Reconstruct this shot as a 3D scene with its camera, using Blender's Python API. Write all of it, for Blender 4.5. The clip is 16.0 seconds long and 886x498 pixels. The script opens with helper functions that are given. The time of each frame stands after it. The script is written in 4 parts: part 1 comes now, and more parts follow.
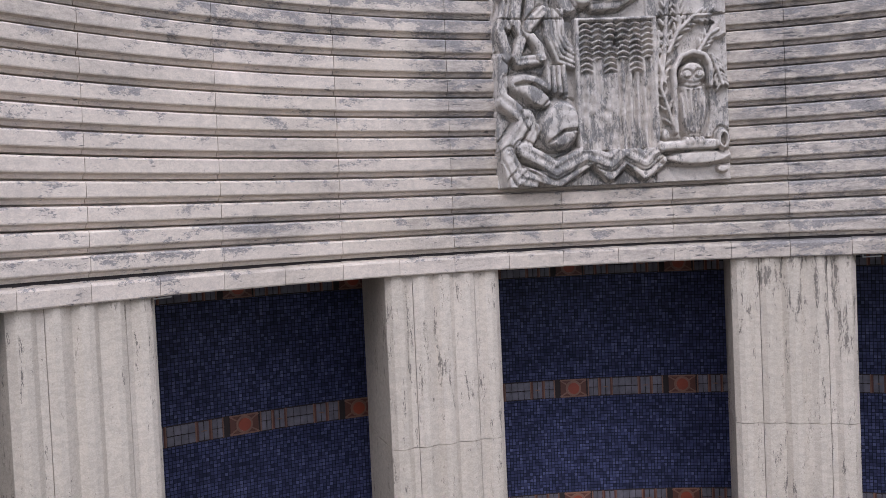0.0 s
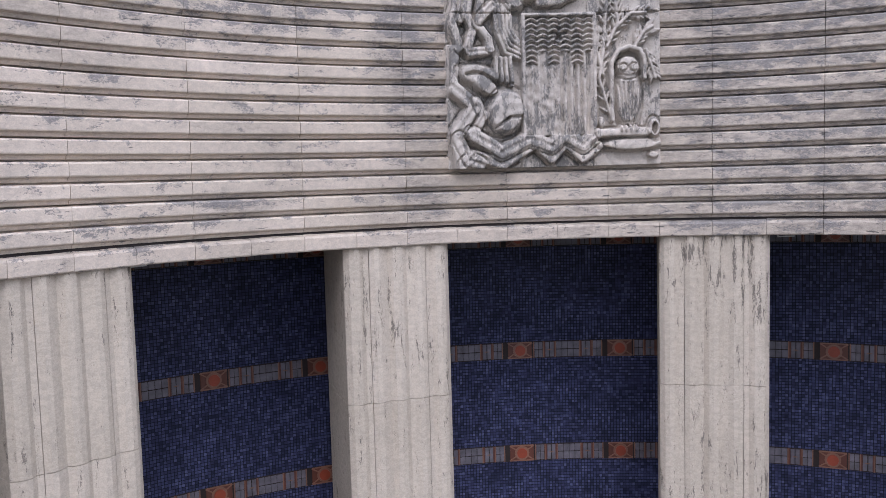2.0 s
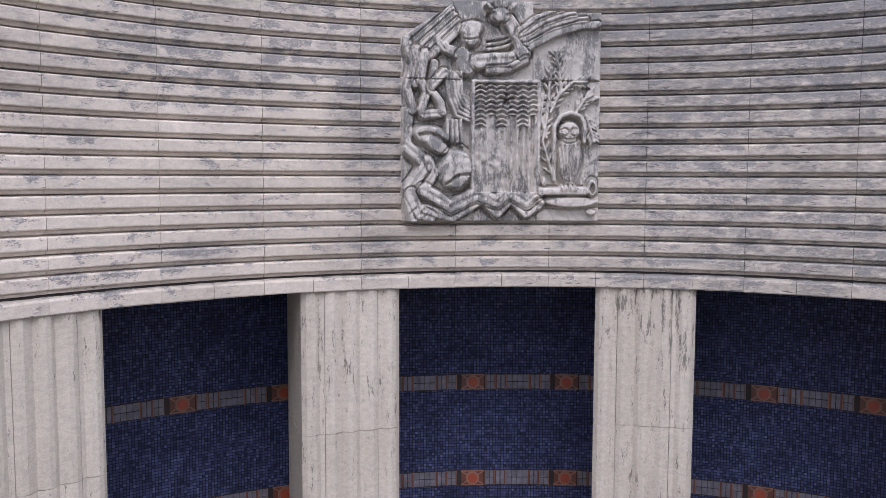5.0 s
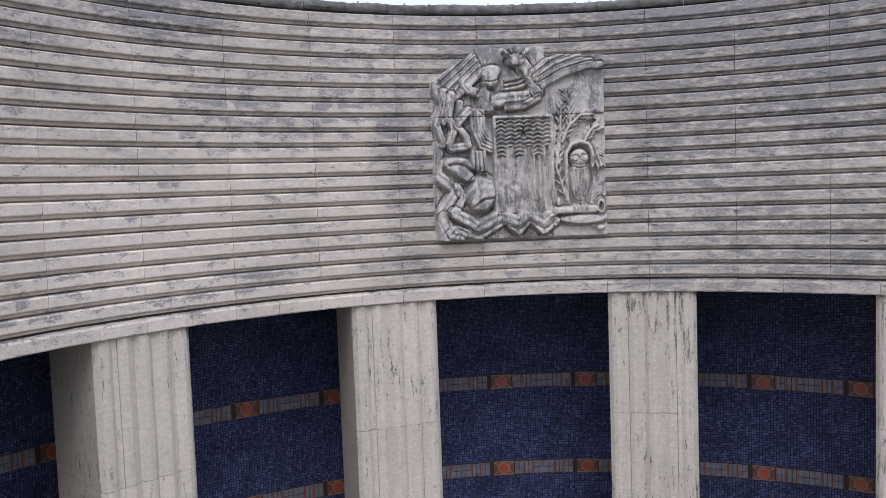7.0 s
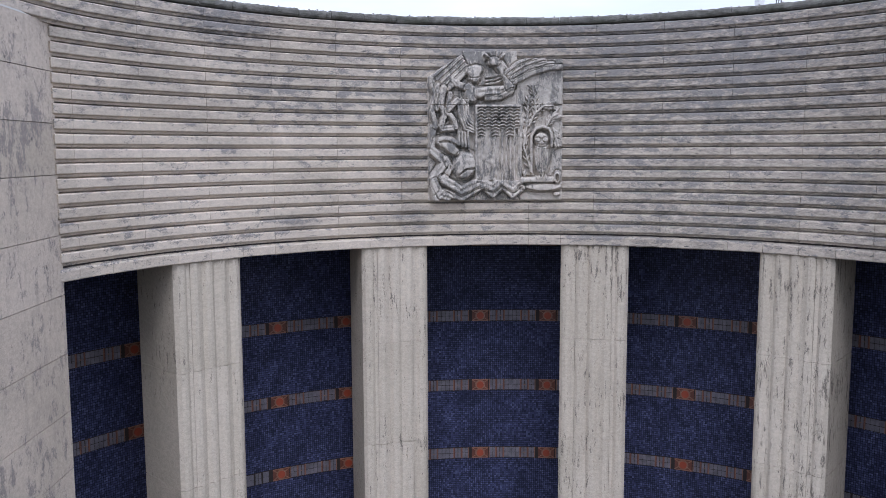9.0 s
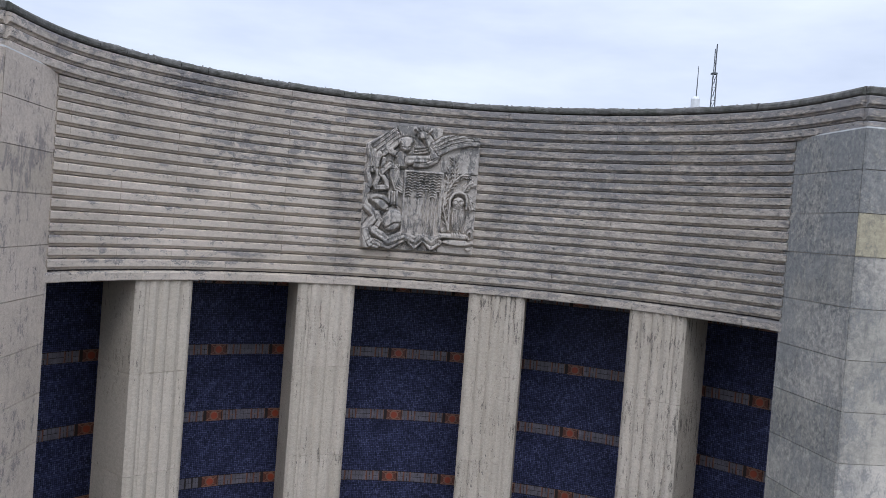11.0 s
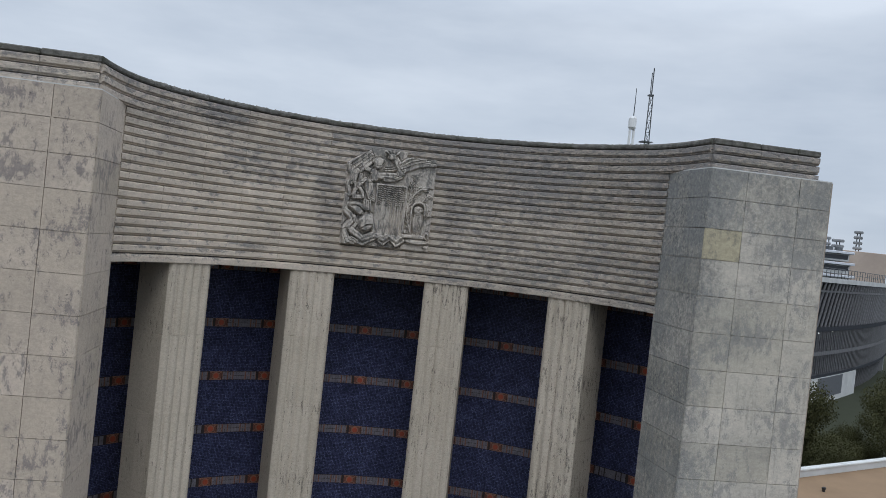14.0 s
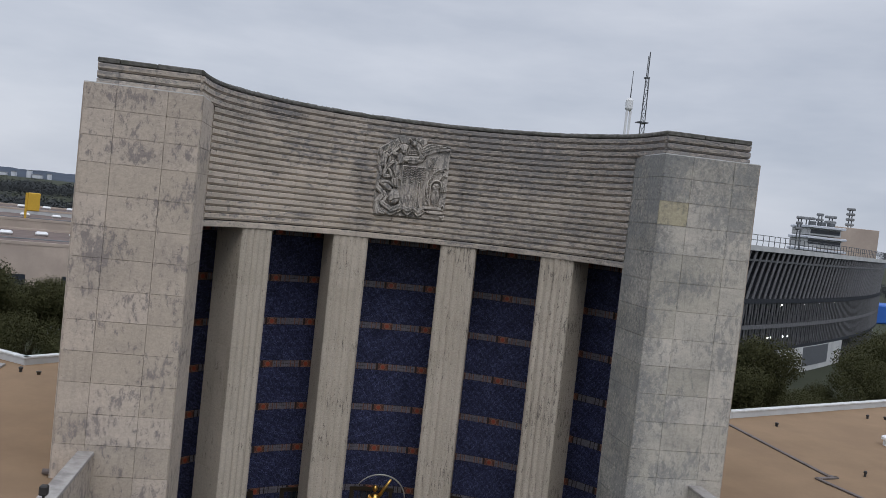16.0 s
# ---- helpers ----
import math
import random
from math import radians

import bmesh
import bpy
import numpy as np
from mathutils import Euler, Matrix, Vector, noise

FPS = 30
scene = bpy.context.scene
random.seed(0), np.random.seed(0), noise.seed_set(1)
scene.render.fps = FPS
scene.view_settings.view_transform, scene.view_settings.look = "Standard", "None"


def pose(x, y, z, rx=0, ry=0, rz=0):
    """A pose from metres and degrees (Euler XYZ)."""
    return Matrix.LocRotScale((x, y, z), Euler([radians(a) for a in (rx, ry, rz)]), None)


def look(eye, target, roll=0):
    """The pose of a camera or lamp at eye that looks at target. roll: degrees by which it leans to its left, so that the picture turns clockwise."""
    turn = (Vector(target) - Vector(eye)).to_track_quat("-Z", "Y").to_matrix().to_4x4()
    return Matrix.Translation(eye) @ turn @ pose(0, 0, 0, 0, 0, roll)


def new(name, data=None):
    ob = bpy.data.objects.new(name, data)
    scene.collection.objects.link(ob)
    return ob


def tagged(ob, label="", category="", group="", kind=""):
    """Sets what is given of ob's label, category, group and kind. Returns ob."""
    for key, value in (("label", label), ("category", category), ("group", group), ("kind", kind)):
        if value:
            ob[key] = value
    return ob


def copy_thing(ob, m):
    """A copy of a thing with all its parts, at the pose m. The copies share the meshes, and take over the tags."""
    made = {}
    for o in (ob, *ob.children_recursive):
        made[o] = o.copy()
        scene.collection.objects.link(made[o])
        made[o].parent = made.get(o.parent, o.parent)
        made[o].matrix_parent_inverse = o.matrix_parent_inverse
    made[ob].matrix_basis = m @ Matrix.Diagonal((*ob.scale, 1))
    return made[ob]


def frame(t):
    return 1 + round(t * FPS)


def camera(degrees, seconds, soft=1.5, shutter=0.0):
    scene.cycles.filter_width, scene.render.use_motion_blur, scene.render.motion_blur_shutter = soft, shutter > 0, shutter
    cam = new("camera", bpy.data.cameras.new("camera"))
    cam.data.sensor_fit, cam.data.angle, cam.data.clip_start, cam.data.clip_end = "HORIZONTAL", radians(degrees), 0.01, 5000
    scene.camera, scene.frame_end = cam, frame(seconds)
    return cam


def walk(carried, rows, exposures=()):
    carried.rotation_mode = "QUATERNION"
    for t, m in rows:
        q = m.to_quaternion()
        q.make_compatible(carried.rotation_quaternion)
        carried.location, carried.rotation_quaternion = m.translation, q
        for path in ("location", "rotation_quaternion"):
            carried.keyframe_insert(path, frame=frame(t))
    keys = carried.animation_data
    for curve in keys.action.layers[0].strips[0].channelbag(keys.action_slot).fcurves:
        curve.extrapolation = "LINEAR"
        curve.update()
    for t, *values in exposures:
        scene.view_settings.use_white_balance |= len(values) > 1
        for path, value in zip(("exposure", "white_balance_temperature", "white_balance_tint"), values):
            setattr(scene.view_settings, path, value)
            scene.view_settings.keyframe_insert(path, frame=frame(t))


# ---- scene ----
# camera: seconds, x, y, z, heading, pitch, roll in degrees
ROWS = [
    (0.0, -3.232, -13.033, 20.777, 2.724, -1.892, -2.590),
    (0.5, -3.221, -13.231, 20.878, 3.183, -2.731, -2.423),
    (1.0, -3.171, -13.533, 20.970, 3.706, -3.965, -2.220),
    (1.5, -3.081, -13.885, 21.037, 4.080, -4.597, -1.948),
    (2.0, -2.951, -14.239, 21.091, 4.354, -4.793, -1.582),
    (2.5, -2.786, -14.555, 21.166, 4.361, -5.119, -1.393),
    (3.0, -2.593, -14.811, 21.283, 4.209, -5.611, -1.182),
    (3.5, -2.407, -15.000, 21.444, 4.054, -6.233, -1.056),
    (4.0, -2.264, -15.110, 21.645, 3.967, -6.941, -0.901),
    (4.5, -2.178, -15.205, 21.854, 4.177, -6.488, -0.322),
    (4.7, -2.162, -15.282, 21.924, 4.401, -5.528, 0.309),
    (6.8, -2.695, -17.209, 22.233, 3.895, -3.835, -2.102),
    (7.0, -2.724, -17.608, 22.263, 3.635, -4.018, -2.067),
    (7.5, -2.756, -18.783, 22.350, 3.284, -4.992, -1.625),
    (8.0, -2.729, -20.086, 22.444, 3.067, -6.490, -1.277),
    (8.5, -2.614, -21.425, 22.499, 2.706, -7.213, -0.795),
    (9.0, -2.419, -22.773, 22.491, 2.648, -6.508, -0.208),
    (9.5, -2.209, -24.086, 22.430, 3.394, -5.144, 1.243),
    (10.0, -2.002, -25.285, 22.353, 4.571, -3.816, 2.941),
    (12.3, -2.048, -29.037, 21.727, 7.741, -0.063, 5.202),
    (12.5, -2.170, -29.558, 21.759, 8.251, -1.020, 5.491),
    (13.0, -2.520, -30.986, 21.892, 9.238, -2.482, 5.893),
    (13.5, -2.933, -32.482, 21.925, 9.630, -1.880, 5.911),
    (14.0, -3.381, -34.061, 21.906, 9.664, -0.867, 6.117),
    (14.5, -3.817, -35.762, 21.889, 9.677, -0.435, 6.057),
    (15.0, -4.243, -37.618, 21.860, 9.659, -0.893, 6.489),
    (15.5, -4.684, -39.664, 21.760, 9.655, -1.636, 6.345),
    (16.0, -5.161, -41.932, 21.566, 9.615, -2.376, 6.153),
]

cam = camera(54.67, 16.0, soft=0.6)


def cam_pose(x, y, z, heading, pitch, roll):
    h, p = radians(heading), radians(pitch)
    ahead = Vector((math.sin(h) * math.cos(p), math.cos(h) * math.cos(p), math.sin(p)))
    return look((x, y, z), Vector((x, y, z)) + ahead * 10, roll)


walk(cam, [(r[0], cam_pose(*r[1:])) for r in ROWS],
     exposures=[(0.0, 0.56, 5880, 20), (4.7, 0.58, 5830, 20), (7.0, 0.44, 5780, 17), (9.0, 0.36, 5680, 16), (10.2, 0.25, 5700, 15), (12.5, -0.18, 5860, 9), (13.5, -0.20, 5900, 8), (14.5, -0.43, 6050, 9), (16.0, -0.46, 6150, 12)])

# ---- world: overcast sky ----
SUN_ELEV, SUN_AZ = radians(50), radians(178)
world = bpy.data.worlds.new("overcast_sky")
scene.world = world
world.use_nodes = True
wn, wl = world.node_tree.nodes, world.node_tree.links
wn.clear()
w_out = wn.new("ShaderNodeOutputWorld")
w_bg = wn.new("ShaderNodeBackground")
w_sky = wn.new("ShaderNodeTexSky")
w_sky.sky_type = "NISHITA"
w_sky.sun_disc = False
w_sky.sun_elevation, w_sky.sun_rotation = SUN_ELEV, SUN_AZ
w_coord = wn.new("ShaderNodeTexCoord")
w_map = wn.new("ShaderNodeMapping")
w_map.inputs["Scale"].default_value = (1.2, 1.2, 4.5)
w_noise = wn.new("ShaderNodeTexNoise")
w_noise.inputs["Scale"].default_value = 2.2
w_noise.inputs["Detail"].default_value = 5
w_noise.inputs["Roughness"].default_value = 0.55
w_ramp = wn.new("ShaderNodeValToRGB")
w_ramp.color_ramp.elements[0].position, w_ramp.color_ramp.elements[0].color = 0.32, (6.6, 7.1, 7.9, 1)
w_ramp.color_ramp.elements[1].position, w_ramp.color_ramp.elements[1].color = 0.68, (9.2, 9.5, 10.0, 1)
w_mix = wn.new("ShaderNodeMixRGB")
w_mix.inputs["Fac"].default_value = 0.93
wl.new(w_coord.outputs["Generated"], w_map.inputs["Vector"])
wl.new(w_map.outputs["Vector"], w_noise.inputs["Vector"])
wl.new(w_noise.outputs["Fac"], w_ramp.inputs["Fac"])
wl.new(w_sky.outputs["Color"], w_mix.inputs["Color1"])
wl.new(w_ramp.outputs["Color"], w_mix.inputs["Color2"])
w_sep = wn.new("ShaderNodeSeparateXYZ")
wl.new(w_coord.outputs["Generated"], w_sep.inputs[0])
w_grad = wn.new("ShaderNodeMapRange")      # an overcast sky is brightest overhead
for i, value in enumerate((0.25, 1.0, 0.98, 2.65)):
    w_grad.inputs[i + 1].default_value = value
wl.new(w_sep.outputs["Z"], w_grad.inputs[0])
w_mul = wn.new("ShaderNodeMixRGB")
w_mul.blend_type = "MULTIPLY"
w_mul.inputs["Fac"].default_value = 1.0
wl.new(w_mix.outputs["Color"], w_mul.inputs["Color1"])
wl.new(w_grad.outputs[0], w_mul.inputs["Color2"])
wl.new(w_mul.outputs["Color"], w_bg.inputs["Color"])
w_bg.inputs["Strength"].default_value = 0.1
wl.new(w_bg.outputs["Background"], w_out.inputs["Surface"])
sun_data = bpy.data.lights.new("sun", "SUN")
sun_data.energy, sun_data.angle, sun_data.color = 0.85, radians(25), (1.0, 0.96, 0.9)
sun = new("sun", sun_data)
sun.matrix_world = look((0, 0, 80), (math.sin(SUN_AZ) * -40, math.cos(SUN_AZ) * -40, 80 - 40 * math.tan(SUN_ELEV)))


# ---- materials ----
def nodes_of(name):
    m = bpy.data.materials.new(name)
    m.use_nodes = True
    t = m.node_tree
    b = t.nodes["Principled BSDF"]
    return m, t.nodes, t.links, b


def n_noise(n, l, vec, scale, detail=4, rough=0.55, distort=0.0):
    x = n.new("ShaderNodeTexNoise")
    x.inputs["Scale"].default_value, x.inputs["Detail"].default_value = scale, detail
    x.inputs["Roughness"].default_value, x.inputs["Distortion"].default_value = rough, distort
    l.new(vec, x.inputs["Vector"])
    return x.outputs["Fac"]


def n_ramp(n, l, fac, a, b, ca=(0, 0, 0, 1), cb=(1, 1, 1, 1)):
    x = n.new("ShaderNodeValToRGB")
    e = x.color_ramp.elements
    e[0].position, e[0].color, e[1].position, e[1].color = a, ca, b, cb
    l.new(fac, x.inputs["Fac"])
    return x.outputs["Color"]


def n_mix(n, l, fac, c1, c2, mode="MIX"):
    x = n.new("ShaderNodeMixRGB")
    x.blend_type = mode
    for v, s in ((fac, "Fac"), (c1, "Color1"), (c2, "Color2")):
        if isinstance(v, (int, float)):
            x.inputs[s].default_value = v
        elif isinstance(v, tuple):
            x.inputs[s].default_value = (*v, 1) if len(v) == 3 else v
        else:
            l.new(v, x.inputs[s])
    return x.outputs["Color"]


def n_math(n, l, op, a, b=0.0, clamp=False):
    x = n.new("ShaderNodeMath")
    x.operation, x.use_clamp = op, clamp
    for v, s in ((a, 0), (b, 1)):
        if isinstance(v, (int, float)):
            x.inputs[s].default_value = v
        else:
            l.new(v, x.inputs[s])
    return x.outputs[0]


def n_map(n, l, vec, scale):
    x = n.new("ShaderNodeMapping")
    x.inputs["Scale"].default_value = scale
    l.new(vec, x.inputs["Vector"])
    return x.outputs["Vector"]


def n_bump(n, l, b, height, strength, dist):
    x = n.new("ShaderNodeBump")
    x.inputs["Strength"].default_value, x.inputs["Distance"].default_value = strength, dist
    l.new(height, x.inputs["Height"])
    l.new(x.outputs["Normal"], b.inputs["Normal"])


def stone(name, base, dark, warm, patch_lo=0.5, patch_hi=0.6, stretch=(1, 1, 1), patch_scale=2.2, grime=0.0, per_block=0.10, streak=0.0, top_grime=None, east_most=0.2, course=False, cluster=0.35, strength=0.85, along=(-3.0, 4.0), smudges_and_shade=(), blots=0.0):
    """Weathered limestone: per-block tone, soft clouding, flaking dark patches, runs."""
    m, n, l, b = nodes_of(name)
    pos = n.new("ShaderNodeNewGeometry").outputs["Position"]
    info = n.new("ShaderNodeObjectInfo").outputs["Random"]
    vary = n_ramp(n, l, info, 0.0, 1.0, (1 - per_block, 1 - per_block, 1 - per_block * 1.2, 1), (1 + per_block * 0.4,) * 3 + (1,))
    cloud = n_ramp(n, l, n_noise(n, l, pos, 0.35, 4), 0.35, 0.7)
    col = n_mix(n, l, cloud, base, warm)
    col = n_mix(n, l, 1.0, col, vary, "MULTIPLY")
    # broad grime and darkening that grow towards one end of the wall
    sep = n.new("ShaderNodeSeparateXYZ")
    l.new(pos, sep.inputs[0])
    gr = n_noise(n, l, n_map(n, l, pos, (0.55, 0.55, 1.0)), 1.0, 8, 0.72, 0.5)
    east = n.new("ShaderNodeMapRange")
    east.inputs[1].default_value, east.inputs[2].default_value = along
    east.inputs[3].default_value, east.inputs[4].default_value = 0.0, east_most
    l.new(sep.outputs["X"], east.inputs[0])
    bias = east.outputs[0]
    if top_grime:
        up = n.new("ShaderNodeMapRange")
        up.inputs[1].default_value, up.inputs[2].default_value = top_grime
        up.inputs[3].default_value, up.inputs[4].default_value = 0.0, 0.28
        l.new(sep.outputs["Z"], up.inputs[0])
        bias = n_math(n, l, "ADD", bias, up.outputs[0])
    for x0, z0, rx, rz, amount in smudges_and_shade:      # old stains with a place of their own, and painted shade beside the relief
        dx = n_math(n, l, "DIVIDE", n_math(n, l, "SUBTRACT", sep.outputs["X"], x0), rx)
        dz = n_math(n, l, "DIVIDE", n_math(n, l, "SUBTRACT", sep.outputs["Z"], z0), rz)
        d = n_math(n, l, "SQRT", n_math(n, l, "ADD", n_math(n, l, "MULTIPLY", dx, dx), n_math(n, l, "MULTIPLY", dz, dz)))
        bias = n_math(n, l, "ADD", bias, n_math(n, l, "MULTIPLY", n_math(n, l, "SUBTRACT", 1.0, d, True), amount))
    gmask = n_ramp(n, l, n_math(n, l, "ADD", gr, bias), 0.46, 0.92)
    v = n_map(n, l, pos, stretch)
    runs = n_ramp(n, l, n_noise(n, l, n_map(n, l, v, (1.0, 1.0, 1.8)), 5.5, 6, 0.7, 0.5), 0.36, 0.62, (0.25,) * 3 + (1,), (1.15,) * 3 + (1,))
    gm = n_math(n, l, "MULTIPLY", n_math(n, l, "MULTIPLY", gmask, grime), runs, True)
    col = n_mix(n, l, gm, col, tuple(c * 0.5 for c in dark))
    # flaking patches
    big = n_noise(n, l, v, patch_scale, 3, 0.5, 0.4)
    fine = n_noise(n, l, v, patch_scale * 6, 5, 0.65, 0.8)
    pm = n_math(n, l, "ADD", n_math(n, l, "MULTIPLY", big, 0.55), n_math(n, l, "MULTIPLY", fine, 0.5))
    pm = n_math(n, l, "ADD", pm, n_math(n, l, "MULTIPLY", bias, 0.2))
    clus = n_noise(n, l, n_map(n, l, pos, (0.5, 0.5, 0.7)), 0.9, 3, 0.5)
    pm = n_math(n, l, "ADD", pm, n_math(n, l, "MULTIPLY", n_math(n, l, "SUBTRACT", clus, 0.5), cluster))
    if course:      # run-off stains hang from the upper edge of each flute
        ph = n_math(n, l, "FRACT", n_math(n, l, "DIVIDE", n_math(n, l, "SUBTRACT", sep.outputs["Z"], 20.29), (5.93 - 0.49) / 19))
        edge = n_ramp(n, l, ph, 0.35, 0.9)
        pm = n_math(n, l, "ADD", pm, n_math(n, l, "MULTIPLY", n_math(n, l, "SUBTRACT", edge, 0.6), 0.09))
    mask = n_ramp(n, l, pm, patch_lo, patch_hi)
    tone = n_ramp(n, l, n_noise(n, l, v, patch_scale * 11, 3, 0.7), 0.35, 0.65, tuple(c * 0.6 for c in dark) + (1,), tuple(c * 1.1 for c in dark) + (1,))
    col = n_mix(n, l, n_math(n, l, "MULTIPLY", mask, strength), col, tone)
    if blots:
        k = n_noise(n, l, n_map(n, l, v, (0.8, 0.8, 2.2)), 5.0, 5, 0.6, 0.4)
        k = n_ramp(n, l, n_math(n, l, "ADD", k, n_math(n, l, "MULTIPLY", bias, 0.12)), blots, blots + 0.035)
        col = n_mix(n, l, n_math(n, l, "MULTIPLY", k, 0.85), col, tuple(c * 0.32 for c in dark))
    if streak:
        sv = n_map(n, l, pos, (3.0, 3.0, 0.35))
        s = n_ramp(n, l, n_noise(n, l, sv, 2.0, 4, 0.6), 0.56, 0.72)
        col = n_mix(n, l, n_math(n, l, "MULTIPLY", s, streak), col, tuple(c * 0.45 for c in dark))
    fleck = n_ramp(n, l, n_noise(n, l, n_map(n, l, pos, (1.0, 1.0, 1.6)), 9.0, 6, 0.75, 0.6), 0.42, 0.58, (0.86, 0.86, 0.87, 1), (1.06, 1.055, 1.05, 1))
    col = n_mix(n, l, 0.8, col, fleck, "MULTIPLY")
    grain = n_noise(n, l, pos, 55, 3, 0.7)
    col = n_mix(n, l, 0.12, col, n_ramp(n, l, grain, 0.3, 0.7), "OVERLAY")
    l.new(col, b.inputs["Base Color"])
    b.inputs["Roughness"].default_value = 0.88
    b.inputs["Specular IOR Level"].default_value = 0.25
    h = n_math(n, l, "ADD", n_math(n, l, "MULTIPLY", grain, 0.3), n_math(n, l, "MULTIPLY", mask, -0.7))
    n_bump(n, l, b, h, 0.5, 0.012)
    return m


def plain(name, color, rough=0.7, metal=0.0, var=0.25, scale=3.0, bump=0.15, stain=None):
    m, n, l, b = nodes_of(name)
    pos = n.new("ShaderNodeNewGeometry").outputs["Position"]
    info = n.new("ShaderNodeObjectInfo").outputs["Random"]
    a = n_noise(n, l, pos, scale, 5, 0.6)
    f = n_noise(n, l, pos, scale * 14, 3, 0.7)
    lo, hi = tuple(c * (1 - var) for c in color), tuple(min(1, c * (1 + var)) for c in color)
    col = n_mix(n, l, n_ramp(n, l, a, 0.3, 0.7), lo, hi)
    col = n_mix(n, l, n_math(n, l, "MULTIPLY", f, 0.25), col, tuple(c * 0.6 for c in color))
    col = n_mix(n, l, n_math(n, l, "MULTIPLY", info, var * 0.8), col, tuple(c * 0.55 for c in color))
    if stain:
        s = n_ramp(n, l, n_noise(n, l, pos, scale * 0.3, 6, 0.65), 0.52, 0.62)
        col = n_mix(n, l, n_math(n, l, "MULTIPLY", s, 0.5), col, stain)
    l.new(col, b.inputs["Base Color"])
    b.inputs["Roughness"].default_value, b.inputs["Metallic"].default_value = rough, metal
    if rough > 0.84:
        b.inputs["Specular IOR Level"].default_value = 0.1
    n_bump(n, l, b, f, bump, 0.02)
    return m


def mosaic(name):
    """Glazed blue tesserae with dark joints; the vector is metres along the wall and up it, from the mesh's UVs."""
    m, n, l, b = nodes_of(name)
    uv = n.new("ShaderNodeUVMap").outputs["UV"]
    sc = n_map(n, l, uv, (1 / 0.062, 1 / 0.062, 1))
    fl = n.new("ShaderNodeVectorMath")
    fl.operation = "FLOOR"
    l.new(sc, fl.inputs[0])
    fr = n.new("ShaderNodeVectorMath")
    fr.operation = "FRACTION"
    l.new(sc, fr.inputs[0])
    wn_ = n.new("ShaderNodeTexWhiteNoise")
    wn_.noise_dimensions = "2D"
    l.new(fl.outputs[0], wn_.inputs["Vector"])
    r = n.new("ShaderNodeValToRGB")
    e = r.color_ramp.elements
    e[0].position, e[0].color = 0.0, (0.026, 0.029, 0.062, 1)
    e[1].position, e[1].color = 1.0, (0.118, 0.13, 0.235, 1)
    for p, c in ((0.2, (0.042, 0.047, 0.098, 1)), (0.75, (0.068, 0.075, 0.158, 1)), (0.93, (0.098, 0.108, 0.2, 1))):
        k = e.new(p)
        k.color = c
    l.new(wn_.outputs["Value"], r.inputs["Fac"])
    cl = n_noise(n, l, uv, 1.3, 4, 0.6)
    col = n_mix(n, l, 0.6, r.outputs["Color"], n_ramp(n, l, cl, 0.3, 0.7, (0.35, 0.35, 0.4, 1), (1.25, 1.25, 1.25, 1)), "MULTIPLY")
    sp = n.new("ShaderNodeSeparateXYZ")
    l.new(fr.outputs[0], sp.inputs[0])
    edge = None
    for ax in ("X", "Y"):
        d = n_math(n, l, "ABSOLUTE", n_math(n, l, "SUBTRACT", sp.outputs[ax], 0.5))
        g = n_math(n, l, "GREATER_THAN", d, 0.41)
        edge = g if edge is None else n_math(n, l, "MAXIMUM", edge, g)
    col = n_mix(n, l, edge, col, (0.016, 0.018, 0.028))
    l.new(col, b.inputs["Base Color"])
    l.new(n_ramp(n, l, edge, 0, 1, (0.33,) * 3 + (1,), (0.9,) * 3 + (1,)), b.inputs["Roughness"])
    b.inputs["Specular IOR Level"].default_value = 0.12
    tilt = n_math(n, l, "MULTIPLY", wn_.outputs["Value"], 0.3)
    n_bump(n, l, b, n_math(n, l, "SUBTRACT", tilt, edge), 0.4, 0.004)
    return m


M_FRIEZE = stone("fluted_limestone", (0.62, 0.535, 0.445), (0.265, 0.25, 0.24), (0.525, 0.45, 0.37), 0.578, 0.625, (0.8, 0.8, 1.6), 4.0, grime=0.8, streak=0.10, top_grime=(22.8, 25.9), per_block=0.08, east_most=0.26, course=True, blots=0.665,
                 # the first oval paints the relief's left shadow lines together with grime
                 smudges_and_shade=((-2.35, 22.7, 0.8, 1.9, 0.42), (-2.1, 20.75, 0.55, 0.5, 0.45), (-5.1, 20.75, 0.75, 0.3, 0.4), (-6.4, 25.35, 1.1, 0.5, 0.5), (2.6, 22.9, 0.9, 1.8, 0.22), (4.6, 20.6, 1.6, 0.35, 0.12)))
M_PIER = stone("pier_limestone", (0.535, 0.47, 0.385), (0.16, 0.14, 0.12), (0.47, 0.41, 0.33), 0.638, 0.66, (4.6, 4.6, 0.8), 2.7, cluster=0.25, grime=0.10, per_block=0.06, east_most=0.21, streak=0.03, along=(-7.0, 7.5))
M_PYLON = stone("pylon_limestone", (0.553, 0.47, 0.39), (0.25, 0.223, 0.215), (0.492, 0.42, 0.345), 0.585, 0.635, (1.7, 1.7, 0.85), 3.4, strength=0.75, grime=0.4, blots=0.69, per_block=0.13, streak=0.16, top_grime=(22.5, 26.5), cluster=0.5,
                smudges_and_shade=((-12.4, 18.4, 1.8, 2.2, 0.34), (-9.9, 18.9, 1.0, 0.9, 0.25), (-12.2, 12.2, 1.4, 1.1, 0.34), (-11.0, 22.5, 1.9, 0.5, 0.28), (-12.8, 24.4, 1.0, 0.6, 0.2), (-9.9, 11.4, 0.9, 0.8, 0.28)))
